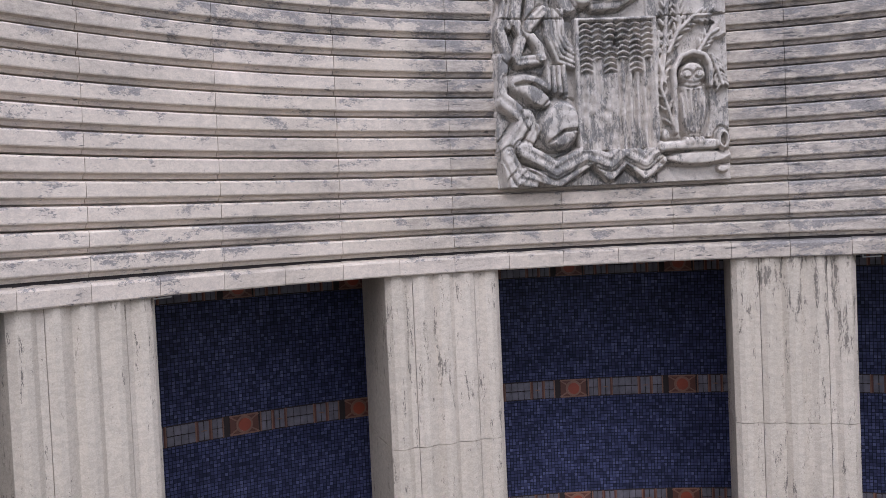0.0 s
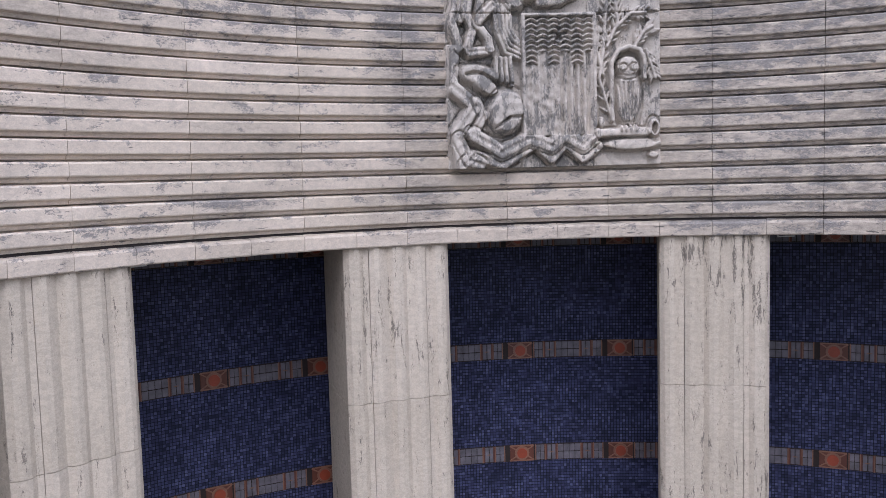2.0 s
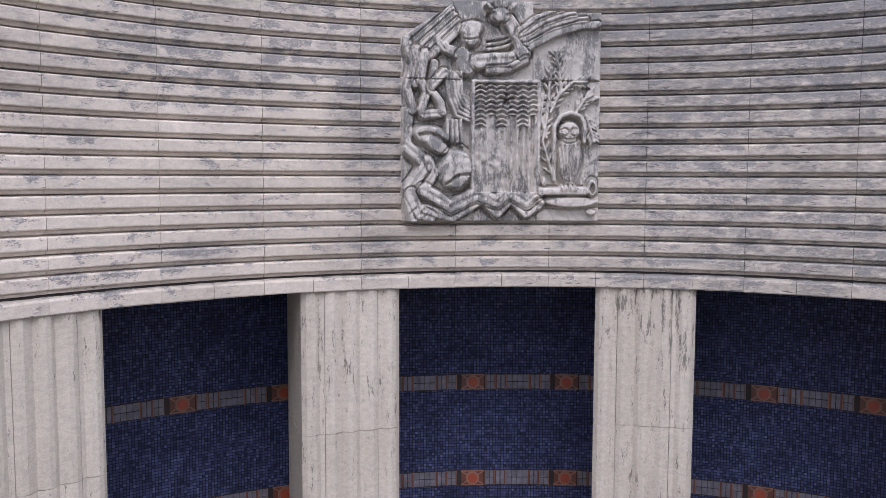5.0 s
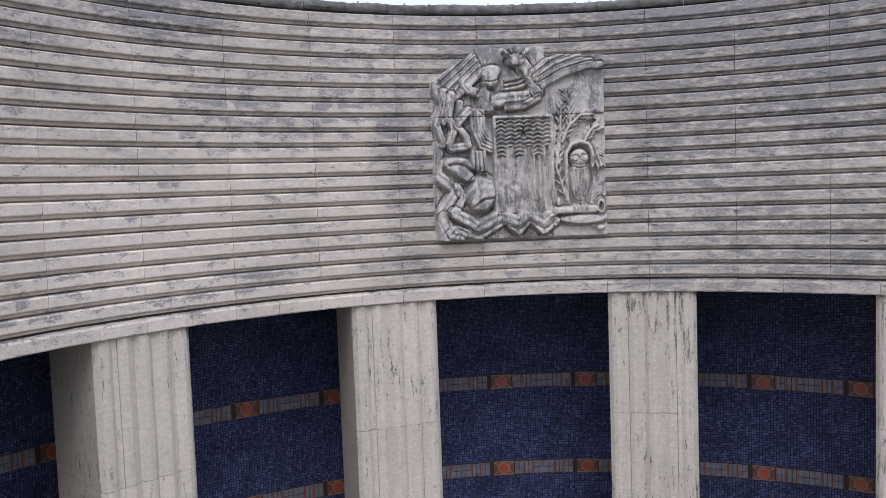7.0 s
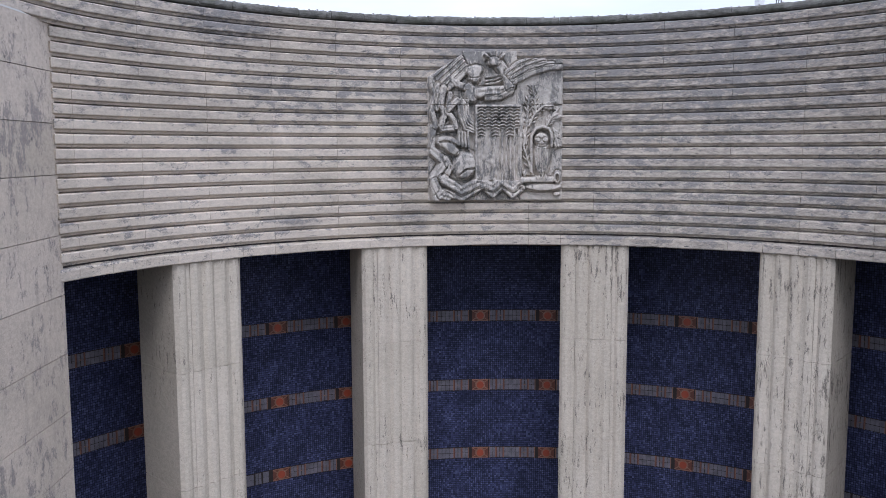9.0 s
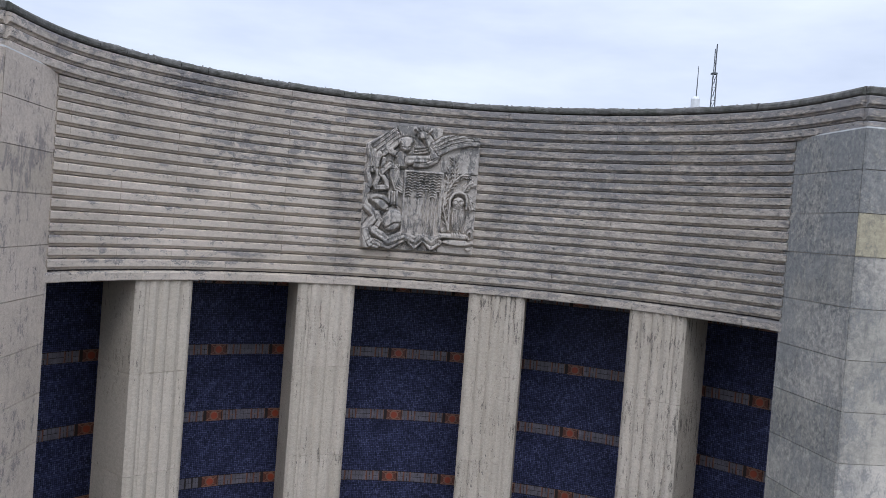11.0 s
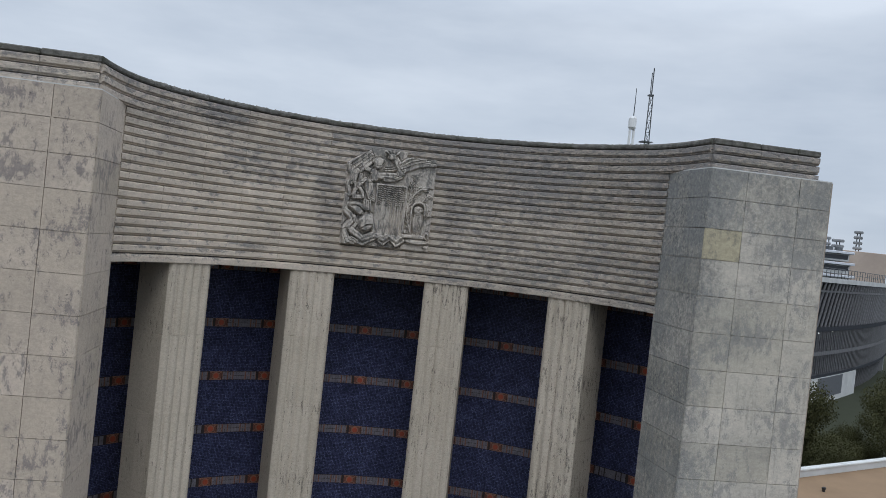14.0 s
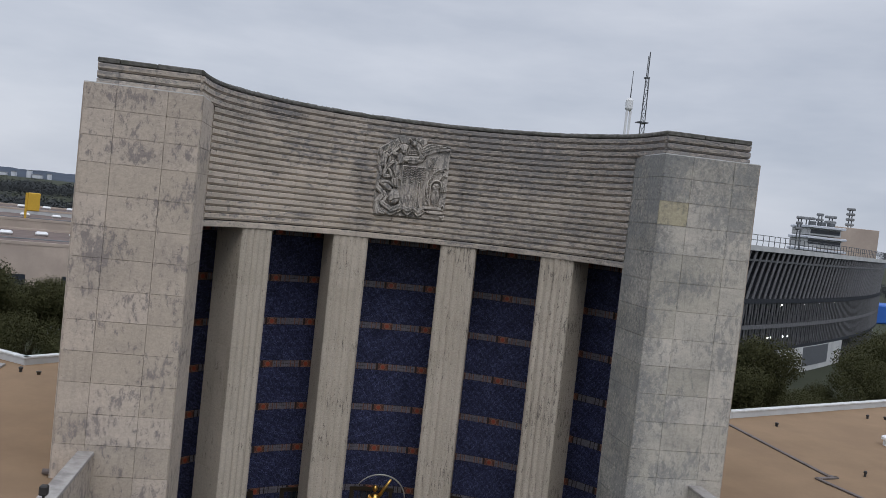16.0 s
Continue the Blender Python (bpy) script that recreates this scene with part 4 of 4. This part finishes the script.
def wall_line(name, pts, z0, z1, width, mat, label, category, coping=None, ch=0.12):
    t = thing(name, label, category, kind="structure")
    for (xa, ya), (xb, yb) in zip(pts, pts[1:]):
        d = Vector((xb - xa, yb - ya))
        ang = math.degrees(math.atan2(d.y, d.x))
        m = pose(xa, ya, 0, 0, 0, ang)
        put("wall", Geo().box(-width / 2, d.length + width / 2, -width / 2, width / 2, z0, z1).mesh("wall", mat), t, m)
        n = max(1, int(d.length / 2.4))
        for k in range(n):
            a, b = d.length * k / n - (0.05 if k == 0 else 0), d.length * (k + 1) / n
            put("coping", Geo().box(a - width / 2 * (k == 0), b - 0.012 + (width / 2) * (k == n - 1), -width / 2 - 0.05, width / 2 + 0.05, z1 + 0.003, z1 + ch, 0.02).mesh("coping", coping or M_COPING), t, m)
    return t


for side, outline in ((1, [(12.3, -30), (76.29, -4.01), (73.40, 32.76), (23.54, 9.47), (XO, 8.97), (XO, YP), (12.3, YP)]),
                      (-1, [(-12.3, -30), (-12.3, YP), (-XO, YP), (-XO, 12.07), (-18.23, 12.07), (-19.91, 10.31), (-23.36, 12.88), (-64.22, 42.71), (-60, -30)])):
    g_ = Geo().prism(outline, 0.0, ZR)
    w_ = thing("wing", "long low wing with a flat tan membrane roof", "building", group="wings")
    put("body", g_.mesh("body", M_CREAM), w_)
    g2 = Geo().prism(outline, ZR + 0.003, ZR + 0.06)
    put("roof", g2.mesh("roof", M_ROOF), w_, label="flat tan roof membrane")
wall_line("parapet", [(23.54, 9.47), (73.40, 32.76)], ZR - 0.3, ZR + 0.42, 0.35, M_PALECONC, "low pale parapet along the roof edge", "parapet")
wall_line("parapet", [(XO, 8.97), (23.54, 9.47)], ZR - 0.3, ZR + 0.42, 0.35, M_PALECONC, "low pale parapet along the roof edge", "parapet")
wall_line("parapet", [(-18.23, 12.07), (-19.91, 10.31), (-23.36, 12.88), (-64.22, 42.71)], ZR - 0.3, ZR + 0.42, 0.35, M_PALECONC, "low pale parapet along the roof edge", "parapet")
for s in (-1, 1):
    wall_line("parapet_wall", [(s * 12.1, YP - 0.2), (s * 12.1, -30)], 0.0, Z0 - 8.75, 0.5, M_PYLON if s < 0 else M_PYLON_R, "cream stone wall with a grey metal coping below the pylon", "wall", M_LEAD, 0.14)
# dark strip across the roof with a kink
strip_pts = [(22.42, 7.56), (22.56, -2.67), (22.89, -2.94), (21.55, -3.30), (22.15, -6.45), (23.00, -10.74)]
pg = Geo()
for (xa, ya), (xb, yb) in zip(strip_pts, strip_pts[1:]):
    d_ = Vector((xb - xa, yb - ya))
    pg.box(-0.06, d_.length + 0.06, -0.11, 0.11, ZR + 0.06, ZR + 0.15, 0.02, m=pose(xa, ya, 0, 0, 0, math.degrees(math.atan2(d_.y, d_.x))))
tagged(put("roof_joint_cover", pg.mesh("roof_joint_cover", M_STRIP)), "dark kinked joint cover strip across the tan roof", "roof strip")


def roof_vent(x, y, r, h, mat, label):
    t = thing("roof_vent", label, "vent", group="roof vents", at=pose(x, y, ZR + 0.06))
    st_ob = put("stack", Geo().tube([(0, 0, 0), (0, 0, h * 0.6)], r * 0.7, 14).mesh("stack", mat), t)
    put("hood", Geo().tube([(0, 0, h * 0.6), (0, 0, h * 0.85), (0, 0, h)], [r, r, r * 0.6], 14).mesh("hood", mat), st_ob)


roof_vent(31.61, 4.74, 0.45, 0.62, M_WHITE, "small white round vent on the tan roof")
roof_vent(26.03, 7.95, 0.12, 0.25, M_DARK, "small dark vent stub on the roof")
roof_vent(35.67, 12.35, 0.11, 0.3, M_DARK, "small dark vent stub on the roof")
roof_vent(37.19, 12.47, 0.14, 0.22, M_DARK, "small dark vent stub on the roof")
roof_vent(24.97, -2.27, 0.09, 0.3, M_DARK, "small dark vent stub on the roof")
roof_vent(-19.55, 8.31, 0.12, 0.3, M_DARK, "small dark vent stub on the roof")
roof_vent(-18.51, 7.99, 0.14, 0.2, M_BRONZE, "small dark vent stub on the roof")
tagged(put("roof_hatch", Geo().box(-22.27, -20.77, 8.10, 9.70, ZR + 0.06, ZR + 0.2, 0.03).mesh("roof_hatch", M_LEAD)), "flat grey metal hatch on the tan roof", "hatch")
q = Geo().tube([(-XO - 0.005, YP + 0.3, ZR + 0.2), (-XO - 0.25, YP + 0.3, ZR + 0.2)], 0.11, 12)
tagged(put("drain_box", q.mesh("drain_box", M_STRIP)), "rusty drain pipe end at the foot of the pylon", "drain")
fl = thing("floodlight", "small black floodlight on the metal coping", "lamp", at=pose(-12.1, -14.3, Z0 - 8.61))
put("bracket", Geo().tube([(0, 0, 0), (0, 0, 0.2)], 0.04).mesh("bracket", M_DARK), fl)
put("housing", Geo().box(-0.13, 0.13, -0.12, 0.12, 0.2, 0.52, 0.04).mesh("housing", M_DARK), fl)

# thin white rods just under the lintel beside two piers
for pa in (PIER_ANGLES[0] + PB / 2, PIER_ANGLES[2] + PB / 2):
    m = turned(pa + 0.02, Z0 - 0.07) @ Matrix.Translation((0, R + 0.5, 0))
    rod = Geo().tube([(-0.06, 0, 0.0), (0.2, 0, 0.01)], 0.011, 6).box(-0.07, -0.05, -0.01, 0.01, -0.008, 0.125, 0.004)
    tagged(put("light_tube", rod.mesh("light_tube", M_WHITE), None, m), "thin white tube lamp under the lintel", "lamp", "tube lamps")


# ---- the park behind: one site frame, turned against the hall ----
SITE = Matrix.Translation((-4.739, -39.669, 0)) @ Matrix.Rotation(radians(4.5), 4, "Z") @ Matrix.Translation((7.710, 38.886, 0))


# ---- trees ----
def tree(name, x, y, h, spread, seed, leaves=2600, z=0.0):
    rnd = random.Random(seed)
    t = thing(name, "dark green live oak with a dense uneven crown", "tree", group="trees", at=SITE @ pose(x, y, z))
    q = Geo()
    q.tube([(0, 0, 0), (0.1, 0.05, h * 0.2), (0.0, 0.1, h * 0.38)], [0.38, 0.28, 0.22], 8)
    clumps = []
    for k in range(9):
        a = k * 2.4 + rnd.uniform(-0.4, 0.4)
        rr = spread * rnd.uniform(0.35, 0.8)
        hh = h * rnd.uniform(0.5, 0.92)
        mid = (rr * 0.45 * math.cos(a), rr * 0.45 * math.sin(a), h * 0.5)
        end = (rr * math.cos(a), rr * math.sin(a), hh)
        q.tube([(0, 0.1, h * 0.3), mid, end], [0.16, 0.1, 0.04], 6)
        clumps.append((end, spread * rnd.uniform(0.3, 0.5)))
    for k in range(9):
        a, rr = rnd.uniform(0, 6.28), spread * rnd.uniform(0.0, 0.6)
        clumps.append(((rr * math.cos(a), rr * math.sin(a), h * rnd.uniform(0.6, 0.95)), spread * rnd.uniform(0.25, 0.45)))
    put("trunk", q.mesh("trunk", M_BARK), t)
    v, f = [], []
    for k in range(leaves):
        c, r = clumps[k % len(clumps)]
        d = Vector((rnd.gauss(0, 1), rnd.gauss(0, 1), rnd.gauss(0, 0.75))).normalized() * r * rnd.uniform(0.55, 1.08)
        p = Vector(c) + d
        n = (d.normalized() + Vector((rnd.uniform(-1, 1), rnd.uniform(-1, 1), rnd.uniform(-0.3, 1)))).normalized()
        a = n.orthogonal().normalized()
        b = n.cross(a)
        s = rnd.uniform(0.055, 0.13)
        o = len(v)
        v += [tuple(p + a * s), tuple(p + b * s * 0.7), tuple(p - a * s), tuple(p - b * s * 0.7)]
        f.append((o, o + 1, o + 2, o + 3))
    put("crown", mesh("crown", v, f, M_LEAF), t)
    return t


trees = [tree("tree", 39.6, 29.0, 13.2, 4.8, 1, 30000), tree("tree", 61.5, 36.0, 13.2, 5.4, 2, 30000), tree("tree", -30.5, 45.0, 12.4, 5.4, 3, 30000)]
for i, (src, x, y, s, a) in enumerate([(0, 36.0, 26, 0.82, 40), (1, 58.5, 34.0, 0.8, 100), (2, 64, 39, 1.06, 20), (0, 70, 43, 0.95, 200), (1, 66, 31, 0.7, 70), (0, 78, 50, 1.0, 10),
                                       (0, -25.6, 46, 0.85, 80), (1, -35, 45, 0.95, 140), (2, -33, 54, 0.95, 210), (0, -21.5, 49, 0.74, 300), (1, -42, 52, 0.98, 15), (2, -26, 57, 0.78, 60), (0, -17, 42, 0.6, 110),
                                       (2, 47.5, 32.0, 0.55, 33), (0, 51.5, 34.5, 0.55, 250), (1, 45.0, 36.5, 0.58, 170), (1, 55.5, 38, 0.55, 130), (2, 49.5, 37.5, 0.52, 77), (2, -27, 40.5, 0.68, 90), (0, -21.5, 39.5, 0.55, 160), (1, -31, 41.5, 0.7, 270), (0, -36, 41, 0.7, 10)]):
    c = copy_thing(trees[src], SITE @ pose(x, y, 0, 0, 0, a))
    c.scale = (s, s, s)

# ---- stadium ----
stad = thing("stadium", "grey stadium stand with slanted steel rakers and a railing", "stadium", at=SITE @ Matrix.Diagonal((1, 1, 1.04, 1)))
A, B = Vector((65.8, 74.1)), Vector((158.2, 148.8))
N = 54
DIR = (B - A).normalized()
NRM = Vector((DIR.y, -DIR.x))


def sp(i, off=0.0):
    """A point along the gently bowed front of the stand."""
    s = i / N
    p = A.lerp(B, s) + NRM * (4 * s * (1 - s) * 4.2 + off)
    return p


def strip(z0, z1, o0, o1, mat, name, i0=0, i1=N):
    v, f = [], []
    for i in range(i0, i1 + 1):
        p, q_ = sp(i, o0), sp(i, o1)
        v += [(p.x, p.y, z0), (p.x, p.y, z1), (q_.x, q_.y, z1), (q_.x, q_.y, z0)]
    for i in range(i1 - i0):
        for j in range(4):
            f.append((i * 4 + j, (i + 1) * 4 + j, (i + 1) * 4 + (j + 1) % 4, i * 4 + (j + 1) % 4))
    f.append((0, 1, 2, 3))
    f.append(tuple(4 * (i1 - i0) + j for j in (3, 2, 1, 0)))
    return put(name, mesh(name, v, f, mat), stad)


strip(20.2, 21.0, 0.6, -9.0, M_PALECONC, "top_slab")
# rear wall and floor slabs carry the understand's shade in their colour
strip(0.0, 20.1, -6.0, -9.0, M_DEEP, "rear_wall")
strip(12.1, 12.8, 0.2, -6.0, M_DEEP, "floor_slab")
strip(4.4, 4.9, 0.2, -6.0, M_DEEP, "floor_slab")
strip(8.1, 8.7, 0.12, -0.2, M_RAKER, "mid_beam")
strip(0.0, 4.4, 0.3, -1.0, M_PALECONC, "base_wall", 3, 27)
for i in range(N * 2 + 1):
    k = i / 2
    p0, p1, p2 = sp(k, -1.5), sp(k, -0.2), sp(k + 1.3, 0.3)
    if i % 2 == 0:
        put("column", Geo().tube([(p0.x, p0.y, 0), (p1.x, p1.y, 12.0)], 0.2, 6).mesh("column", M_RAKER), stad)
    if i % 2 == 0:
        put("raker", Geo().tube([(p1.x, p1.y, 12.8), (p2.x, p2.y, 20.2)], 0.22, 6).mesh("raker", M_RAKER), stad)
    b0 = sp(k, 0.05)
    put("baluster", Geo().tube([(b0.x, b0.y, 4.9), (b0.x, b0.y, 12.1)], 0.11, 5).mesh("baluster", M_RAKER), stad)
for i in range(N + 1):
    p = sp(i, 0.4)
    put("rail_post", Geo().tube([(p.x, p.y, 21.0), (p.x, p.y, 22.6)], 0.06, 5).mesh("rail_post", M_STEEL), stad)
for zz in (21.8, 22.6):
    put("rail", Geo().tube([(sp(i, 0.4).x, sp(i, 0.4).y, zz) for i in range(N + 1)], 0.05, 5).mesh("rail", M_STEEL), stad)
for i in (10, 15, 19, 24):
    p = sp(i, -0.6)
    put("lamp", Geo().ball((p.x, p.y, 11.7), 0.2, 0.2, 0.2).mesh("lamp", M_LAMP), stad)

strip(18.6, 18.9, 0.35, 0.15, M_STEEL, "beam")
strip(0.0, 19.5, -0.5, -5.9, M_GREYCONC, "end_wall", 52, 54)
strip(0.9, 4.3, 0.36, 0.25, M_DOORGREY, "dark_door", 15, 22)
for i in (6, 8, 8.6, 11, 12):
    p = sp(i, -0.5)
    put("lamp", Geo().ball((p.x, p.y, 6.4), 0.15, 0.15, 0.15).mesh("lamp", M_LAMP), stad)
# press box behind the stand
box = thing("press_box", "white tiered press box rising over the stadium", "building", at=SITE @ pose(148.2, 167.3, 0, 0, 0, -14))
for k, (x0, x1, z0, z1) in enumerate(((0, 10.2, 0, 22.2), (0, 9.8, 23.2, 25.6), (0.4, 9.4, 26.6, 28.6))):
    storey = put("storey", Geo().box(x0, x1, 0, 12, z0, z1, 0.1).mesh("storey", M_PALECONC), box)
    put("window_band", Geo().box(x0 + 0.4, x1 - 0.4, -0.06, 0.4, z1 - 1.5, z1 - 0.3).mesh("window_band", M_GLASSDARK), storey)
    put("balcony", Geo().box(x0 - 0.6, x1 + 0.6, -1.6, 12, z1 + 0.02, z1 + 0.7, 0.1).mesh("balcony", M_FARWHITE), storey)
put("tower_block", Geo().box(11, 24, 8, 18, 0, 30.0, 0.1).mesh("tower_block", M_TANWALL), box)
for x in (2.6, 5.4, 8):
    put("roof_unit", Geo().box(x - 0.7, x + 0.9, 3, 5, 29.3, 30.6, 0.2).mesh("roof_unit", M_STEEL), box)


def light_tower(x, y, top, rows, wide, base=0.0):
    t = thing("light_tower", "stadium floodlight tower with stacked lamp banks", "light tower", group="light towers", at=SITE @ pose(x, y, 0, 0, 0, -35))
    put("mast", Geo().tube([(-0.5, 0, base), (-0.3, 0, top)], 0.18, 6).tube([(0.7, 0, base), (0.4, 0, top)], 0.18, 6).mesh("mast", M_STEEL), t)
    for k in range(rows):
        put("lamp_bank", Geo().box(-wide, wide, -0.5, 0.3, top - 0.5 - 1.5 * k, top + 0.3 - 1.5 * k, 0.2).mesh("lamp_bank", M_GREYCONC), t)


light_tower(139.6, 159.7, 30.8, 3, 0.9)
light_tower(166.5, 173.5, 35.5, 4, 1.2)
light_tower(151.5, 172.2, 31.4, 1, 2.0, 28)
light_tower(154.6, 171.2, 32.8, 2, 1.0, 28)
light_tower(157.6, 170.5, 32.4, 2, 1.6, 28)
tagged(put("canopy_tent", Geo().box(206, 226, 205, 220, 0, 6.4, 0.4).mesh("canopy_tent", M_BLUE), None, SITE), "bright blue canopy beside the stadium", "tent")

# ---- lattice mast and round water tower behind the hall ----
mast = thing("radio_mast", "slender grey steel lattice radio mast", "mast", at=SITE @ pose(61.0, 100, 0))
for sx, sy in ((-1, -1), (1, -1), (0, 1)):
    put("leg", Geo().tube([(sx * 0.95, sy * 0.8, 0), (sx * 0.3, sy * 0.3, 49.5)], 0.09, 5).mesh("leg", M_STEEL), mast)
br = Geo()
for k in range(24):
    z0, z1 = 2.05 * k, 2.05 * (k + 1)
    r0, r1 = 0.95 - 0.0131 * z0, 0.95 - 0.0131 * z1
    br.tube([(-r0, -r0 * 0.85, z0), (r1, -r1 * 0.85, z1)], 0.05, 4).tube([(r0, -r0 * 0.85, z0), (0, r1 * 0.85, z1)], 0.05, 4).tube([(-r1, -r1 * 0.85, z1), (r1, -r1 * 0.85, z1)], 0.05, 4)
put("bracing", br.mesh("bracing", M_STEEL), mast)
put("antenna", Geo().tube([(-0.12, 0, 49.5), (-0.12, 0, 53.2)], 0.07, 6).tube([(0.14, 0, 49.5), (0.14, 0, 54.0)], 0.1, 6).box(-0.4, 0.4, -0.4, 0.4, 49.2, 49.45).mesh("antenna", M_STEEL), mast)
put("platform", Geo().box(-0.9, 0.9, -0.8, 0.8, 41.3, 41.5).mesh("platform", M_STEEL), mast)
tw = thing("antenna_tower", "white drum on a thin tower with a whip antenna", "tower", at=SITE @ pose(58.2, 100, 0))
put("shaft", Geo().tube([(-0.3, 0, 0), (-0.3, 0, 43.2)], 0.22, 6).tube([(0.4, 0, 0), (0.4, 0, 43.2)], 0.22, 6).mesh("shaft", M_WHITE), tw)
put("drum", Geo().tube([(0, 0, 43.2), (0, 0, 43.5), (0, 0, 45.0), (0, 0, 45.4)], [0.45, 0.68, 0.68, 0.45], 12).mesh("drum", M_WHITE), tw)
put("whip", Geo().tube([(0.1, 0, 45.4), (0.1, 0, 50.2)], [0.1, 0.05], 5).mesh("whip", M_STEEL), tw)


# ---- low buildings and far woods on the other side ----
def hall(x, y, wx, wy, h, turn, mat, label):
    t = thing("warehouse", label, "building", group="low halls", at=SITE @ pose(x, y, 0, 0, 0, turn))
    put("wall", Geo().box(-wx / 2, wx / 2, -wy / 2, wy / 2, 0, h).mesh("wall", mat), t)
    put("roof", Geo().box(-wx / 2 + 0.4, wx / 2 - 0.4, -wy / 2 + 0.4, wy / 2 - 0.4, h + 0.003, h + 0.12).mesh("roof", M_FLATROOF), t)
    put("coping", Geo().box(-wx / 2 - 0.1, wx / 2 + 0.1, -wy / 2 - 0.1, -wy / 2 + 0.4, h + 0.003, h + 0.5).box(-wx / 2 - 0.1, wx / 2 + 0.1, wy / 2 - 0.4, wy / 2 + 0.1, h + 0.003, h + 0.5).mesh("coping", M_TANWALL), t)
    for k in range(9):
        x0 = wx * (k / 10 - 0.37)
        y0 = wy * (0.02 + 0.07 * (k % 3))
        put("skylight", Geo().box(x0 - 1.1, x0 + 1.1, y0, y0 + 2, h + 0.12, h + 0.85, 0.3).mesh("skylight", M_WHITE), t)
    put("roof_joint", Geo().box(-wx / 2 + 0.5, wx / 2 - 0.5, -wy / 5, -wy / 5 + 0.5, h + 0.12, h + 0.3).mesh("roof_joint", M_GREYCONC), t)
    for k in range(6):
        put("opening", Geo().box(-wx / 2 + wx * (k + 0.3) / 6, -wx / 2 + wx * (k + 0.75) / 6, -wy / 2 - 0.05, -wy / 2 + 0.05, 0.2, h * 0.5).mesh("opening", M_GLASSDARK), t)
    return t


hall(-59, 120, 58, 34, 9.5, 12, M_TANWALL, "long low tan hall with skylights on its brown roof")
hall(-78, 176, 70, 30, 10.0, 12, M_TANWALL, "low tan hall with a flat brown roof")
hall(-40, 210, 60, 24, 11.0, 10, M_PALECONC, "distant pale low hall")
ys = thing("sign_tower", "yellow painted sign tower on a flat roof", "sign", at=SITE @ pose(-51.9, 169.5, 10.12, 0, 0, 10))
put("post", Geo().box(-1.3, -0.8, -0.4, 0.4, 0, 6.0, 0.1).mesh("post", M_YELLOW), ys)
put("panel", Geo().box(-0.82, 1.75, -0.5, 0.5, 2.0, 6.1, 0.15).mesh("panel", M_YELLOW), ys)
rnd = random.Random(5)
cars = Geo()
for k in range(30):
    x, y = rnd.uniform(-62, -30), rnd.uniform(78, 98)
    cars.box(x, x + 4.3, y, y + 1.8, 0.3, 0.95, 0.2).box(x + 0.9, x + 3.4, y + 0.15, y + 1.65, 0.95, 1.5, 0.25)
tagged(put("parked_cars", cars.mesh("parked_cars", M_FARWHITE), None, SITE), "far rows of pale parked cars", "cars", kind="stuff")


def woods(name, y0, x0, x1, count, top, seed, mat):
    rn = random.Random(seed)
    v, f = [], []
    for k in range(count):
        x, y = rn.uniform(x0, x1), y0 * rn.uniform(0.9, 1.25)
        h, r = top * rn.uniform(0.6, 1.0), top * rn.uniform(0.4, 0.8)
        for j in range(130):
            d = Vector((rn.gauss(0, 1), rn.gauss(0, 1), rn.gauss(0, 0.7))).normalized()
            p = Vector((x, y, h * 0.6)) + Vector((d.x * r, d.y * r, d.z * h * 0.42))
            s = top * rn.uniform(0.03, 0.055)
            a = d.orthogonal().normalized()
            b = d.cross(a)
            o = len(v)
            v += [tuple(p + a * s), tuple(p + b * s), tuple(p - a * s), tuple(p - b * s)]
            f.append((o, o + 1, o + 2, o + 3))
    return tagged(put(name, mesh(name, v, f, mat), None, SITE), "far belt of dark bare winter woods", "woods", kind="stuff")


woods("woods", 330, -420, 40, 800, 10, 1, M_WOODS)
woods("woods", 700, -900, 200, 1300, 13, 2, M_WOODS)


def far_ridge(y, x0, x1, low, high, seed):
    """A long wooded ridge on the horizon, with an uneven crest and a sloping face."""
    v, f, n = [], [], 420
    for i in range(n + 1):
        x = x0 + (x1 - x0) * i / n
        h = low + (high - low) * (0.5 + 0.5 * noise.noise(Vector((x * 0.0016, seed, 0)))) + 2.2 * noise.noise(Vector((x * 0.02, seed, 3))) + 1.2 * noise.noise(Vector((x * 0.09, seed, 7)))
        v += [(x, y - 420, 0), (x, y - 90, h * 0.72), (x, y, h), (x, y + 400, 0)]
    for i in range(n):
        for j in range(3):
            f.append((i * 4 + j, (i + 1) * 4 + j, (i + 1) * 4 + j + 1, i * 4 + j + 1))
    return tagged(put("far_ridge", mesh("far_ridge", v, f, M_HAZY), None, SITE), "low wooded ridge on the horizon, tinted blue-grey for haze", "hill", kind="structure")


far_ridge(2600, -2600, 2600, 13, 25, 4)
woods("woods", 330, 120, 520, 200, 10, 4, M_WOODS)
for k, (x, y, wx, h) in enumerate(((-610, 1600, 9, 11), (-585, 1600, 9, 17), (-572, 1605, 20, 9), (-552, 1600, 7, 13), (-634, 1610, 30, 7))):
    b_ = thing("far_building", "tiny pale building on the far horizon", "building", group="far buildings", at=SITE @ pose((x + 230) * 1.34, y + 560, 0))
    put("wall", Geo().box(-wx / 2, wx / 2, 0, 20, 0, h, 0.5).mesh("wall", M_FARWHITE), b_)
    put("roof", Geo().box(-wx / 2 - 0.5, wx / 2 + 0.5, -0.5, 20.5, h + 0.01, h + 1).mesh("roof", M_GREYCONC), b_)
